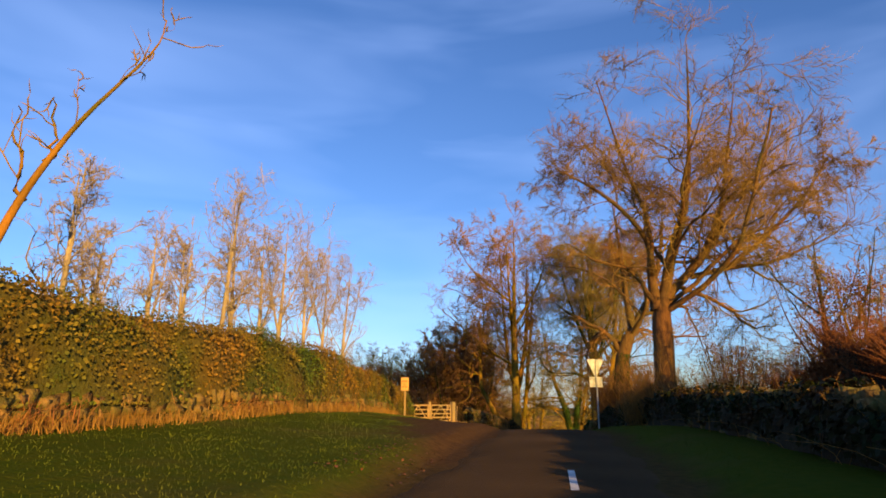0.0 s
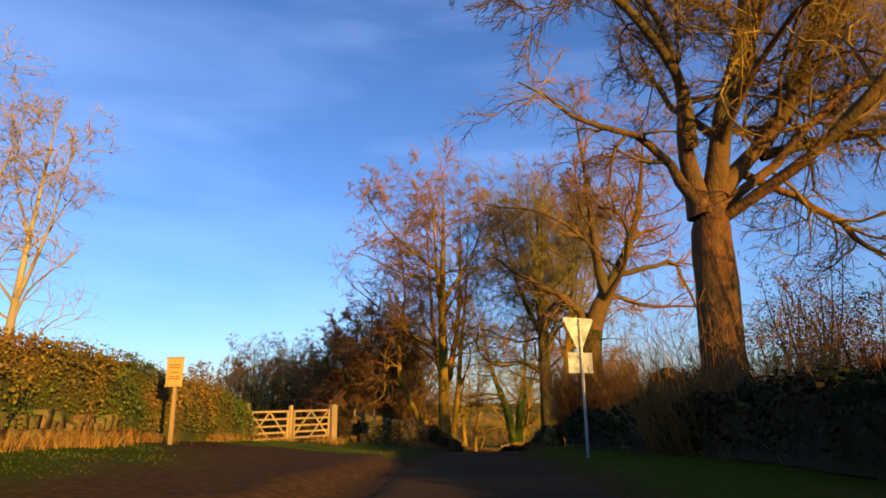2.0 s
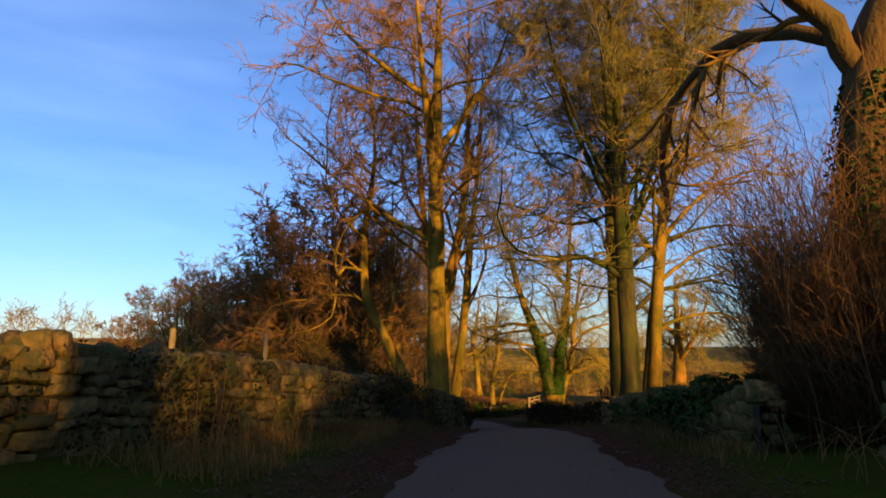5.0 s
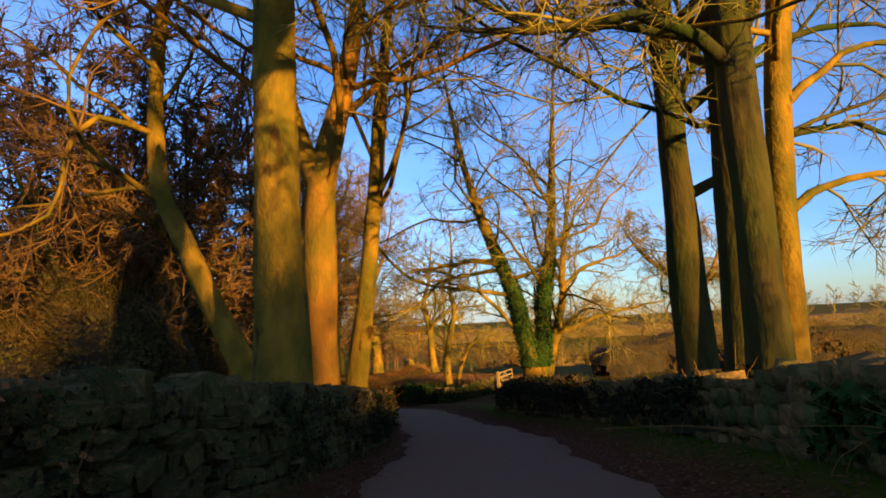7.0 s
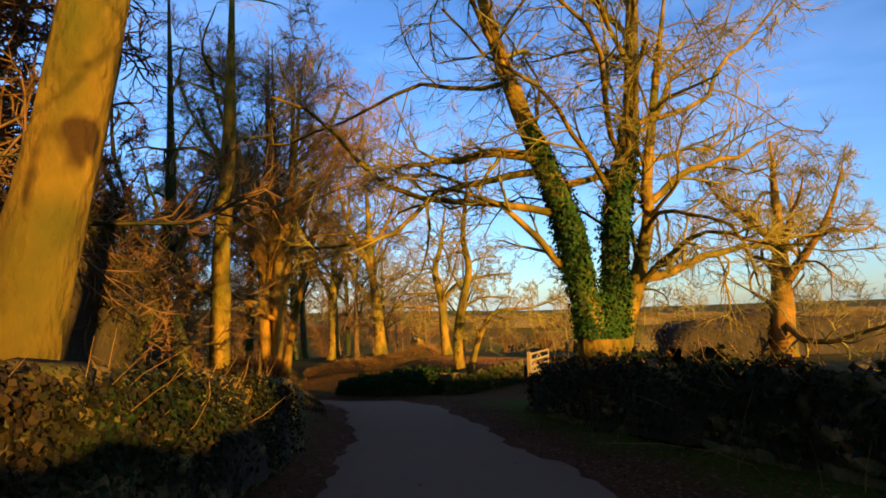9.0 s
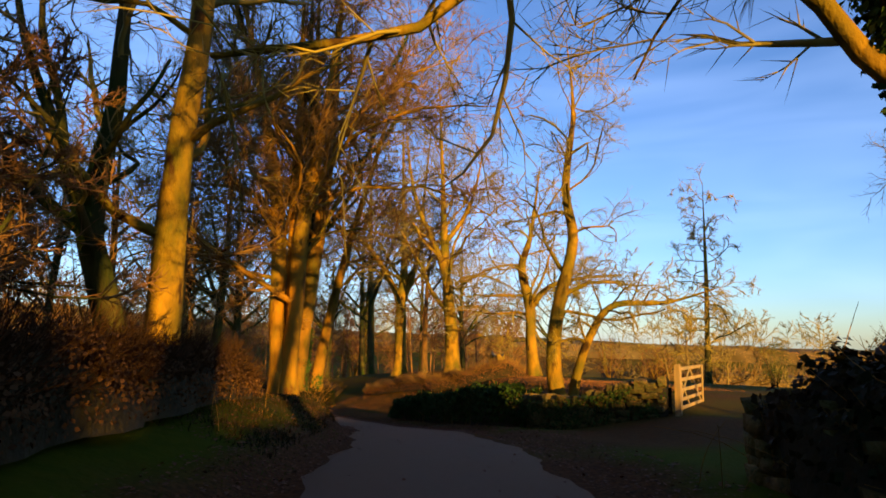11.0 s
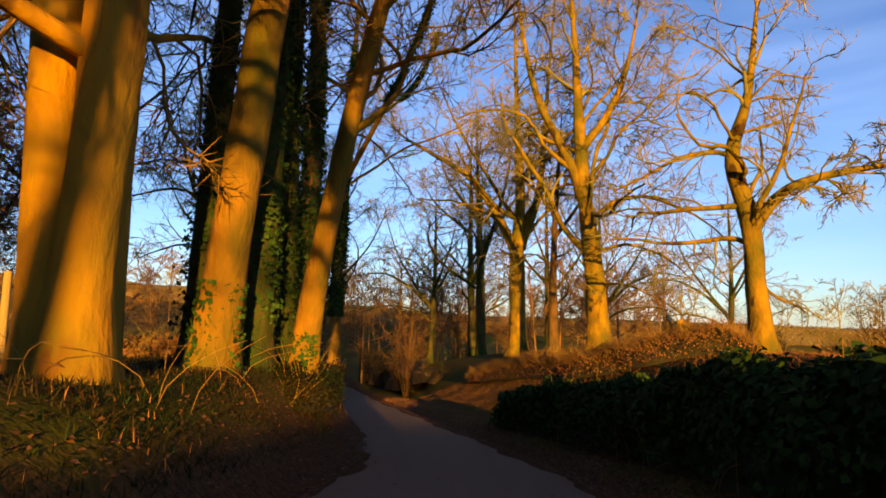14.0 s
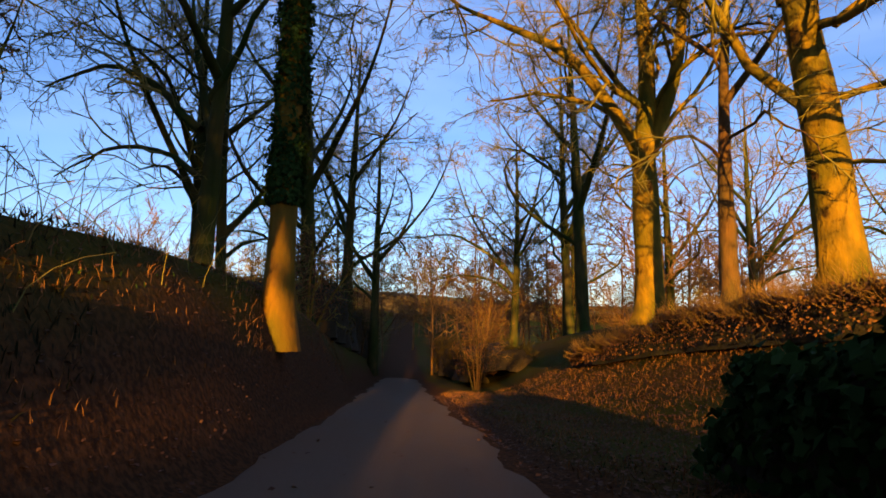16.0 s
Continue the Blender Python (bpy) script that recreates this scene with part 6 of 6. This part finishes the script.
def strip(r, n, y0, y1, u0, u1, clump=0.0):
    y = r.uniform(y0, y1, n)
    u = r.uniform(u0, u1, n)
    if clump:
        k = np.sin(y * 1.7 + u) * np.cos(y * 0.63 - u * 1.9) + r.normal(0, 0.5, n) > clump
        y, u = y[k], u[k]
    x = lane_x(y) + u
    k = bare_apron(u, y, 0.25 * waves(x, y, 0.7, 4)) + r.normal(0, 0.12, len(y)) < 0.4
    return np.column_stack([x, y])[k]


GR = np.random.default_rng(91)
blades("verge_grass", np.vstack([strip(GR, 46000, 4, 38, -7.6, -2.4, -0.6), strip(GR, 8000, 8, 34, 2.0, 4.8), strip(GR, 9000, 43, 62, -4.4, -2.0), strip(GR, 16000, 44, 80, 2.2, 3.6), strip(GR, 7000, 60, 92, -2.6, -1.95, -0.3), strip(GR, 5000, 90, 110, 2.4, 3.6, 0.1)]), 0.048, 0.0055, M_BLADE, "short green verge grass", 1)
blades("dry_grass", np.vstack([strip(GR, 9000, 3, 32, -7.9, -6.6, -0.2), strip(GR, 1500, 44, 57, -4.2, -2.6, 0.3), strip(GR, 3600, 49.6, 53.2, -3.75, -2.95), strip(GR, 6500, 44.5, 58, -4.4, -2.7, -0.1), strip(GR, 2500, 46, 56, 2.6, 4.2, 0.2), strip(GR, 2500, 38, 44, -10, -5, 0.2)]), 0.30, 0.007, M_STRAW, "tufts of dry straw-coloured grass", 2, 0.75)
HY = GR.uniform(2, 38, 22000)
HY = HY[np.sin(HY * 1.3) + 0.8 * np.sin(HY * 3.1 + 1) + GR.normal(0, 0.5, 22000) > 0.5]
blades("hedge_straw", np.column_stack([np.interp(HY, [3, 14, 23, 30, 35, 39.2], [-6.9, -4.9, -3.4, -2.5, -1.8, -1.0]) + 0.34 * GR.normal(0, 1, len(HY)), HY]), 0.26, 0.006, M_STRAW, "dry straw-coloured grass along the foot of the hedge", 8, 1.0)
HB = GR.uniform(4, 30, 9000)
HB = HB[np.sin(HB * 0.9 + 0.6) + 0.6 * np.sin(HB * 2.3) + GR.normal(0, 0.4, 9000) > 0.3]
blades("hedge_bracken", np.column_stack([np.interp(HB, [3, 14, 23, 30], [-7.1, -5.1, -3.6, -2.7]) + 0.3 * GR.normal(0, 1, len(HB)), HB]), 0.42, 0.011, BRACKEN, "dead orange bracken along the foot of the hedge", 9, 0.9)
# weeds in the darkened leaf colour, so this stretch of bank looks shaded
blades("bank_weeds", strip(GR, 36000, 84, 109, -6.5, -2.3, -0.2), 0.12, 0.007, DARK, "dead weeds and leaves on the bank, darkened for shade", 7, 0.9)
blades("bank_growth", np.vstack([strip(GR, 3000, 84, 100, -6.5, -2.3, 0.4), strip(GR, 17000, 108, 128, -7.5, -2.2, -0.2), strip(GR, 44000, 98, 132, 2.2, 12.5, -0.4)]), 0.12, 0.0055, BRACKEN, "low dead bracken and leaves on the banks", 3, 0.9)
blades("bank_ivy", np.vstack([strip(GR, 10000, 84, 118, -5.5, -2.5, 0.2), strip(GR, 3000, 95, 115, 2.4, 4.0, 0.1)]), 0.055, 0.010, M_IVY, "dark green ivy and weeds on the banks", 4, 0.9)


def stalks(name, xy, tall, label, seed, mat, thick=0.007, arch=0.25):
    r = np.random.default_rng(seed)
    n = len(xy)
    p = np.column_stack([xy, height(xy[:, 0], xy[:, 1]) - 0.03])
    h = tall * r.uniform(0.5, 1.3, n)
    d = r.normal(0, arch, (n, 2))
    pts = np.stack([p + np.column_stack([d * (t**1.6) * h[:, None], h * t * (1 - 0.25 * t * np.abs(d).sum(1))]) for t in np.linspace(0, 1, 5)], 1)
    tagged(new(name, mesh_np(name, *tubes(pts, np.full((n, 5), thick) * np.linspace(1, 0.45, 5), 4), mat)), label, "dead stems", kind="stuff")


stalks("dead_stalks", np.vstack([strip(GR, 90, 44.5, 52, -4.3, -2.9), strip(GR, 40, 52, 60, -3.5, -2.6), strip(GR, 40, 78, 96, -5.2, -3.3), strip(GR, 60, 46, 58, 2.8, 4.2), strip(GR, 60, 10, 32, -8.2, -6.8)]), 0.95, "tall pale dead stalks along the wall", 5, M_STRAW, 0.005, 0.22)
stalks("bramble_canes", np.vstack([strip(GR, 160, 44, 60, 2.9, 4.4), strip(GR, 260, 96, 122, -7.4, -2.8), strip(GR, 60, 62, 84, 2.8, 4.0), strip(GR, 40, 97, 110, 2.8, 4.0), strip(GR, 90, 5, 30, 4.4, 5.6)]), 0.8, "arching bare bramble canes", 6, M_TWIG_RED, 0.006, 0.8)


stalks("bank_stems", strip(GR, 420, 102, 122, -7.0, -2.6), 0.9, "tangled dead brown stems on the bank", 8, M_TWIG, 0.006, 0.55)


def leaves_on_ground(name, xy, size, label, seed):
    r = np.random.default_rng(seed)
    u = np.abs(xy[:, 0] - lane_x(xy[:, 1]))
    z = np.where(u < 1.85, lane_z(xy[:, 1]) + 0.045, height(xy[:, 0], xy[:, 1]) + 0.012)
    c = np.column_stack([xy, z + r.uniform(0, 0.015, len(xy))])
    tagged(new(name, leaf_cards(r, c, np.tile([0, 0, 2.2], (len(xy), 1)), size, M_LEAF, name)), label, "fallen leaves", kind="stuff")


LR = np.random.default_rng(17)
leaves_on_ground("fallen_leaves", np.vstack([strip(LR, 9000, 44, 130, -3.0, -1.65), strip(LR, 9000, 44, 130, 1.7, 3.1), strip(LR, 500, 44, 130, -1.7, 1.7), strip(LR, 1500, 8, 40, -3.0, -1.8), strip(LR, 9000, 84, 128, -7, -2.6), strip(LR, 24000, 98, 130, 2.4, 10)]), 0.048, "red-brown fallen leaves along the lane's edges", 1)


# ---------- single stones of the nearest wall ----------
for k, m, root in SINGLE[:620]:
    stone = part_np("stone", STONES[k], root)
    stone.matrix_basis = m
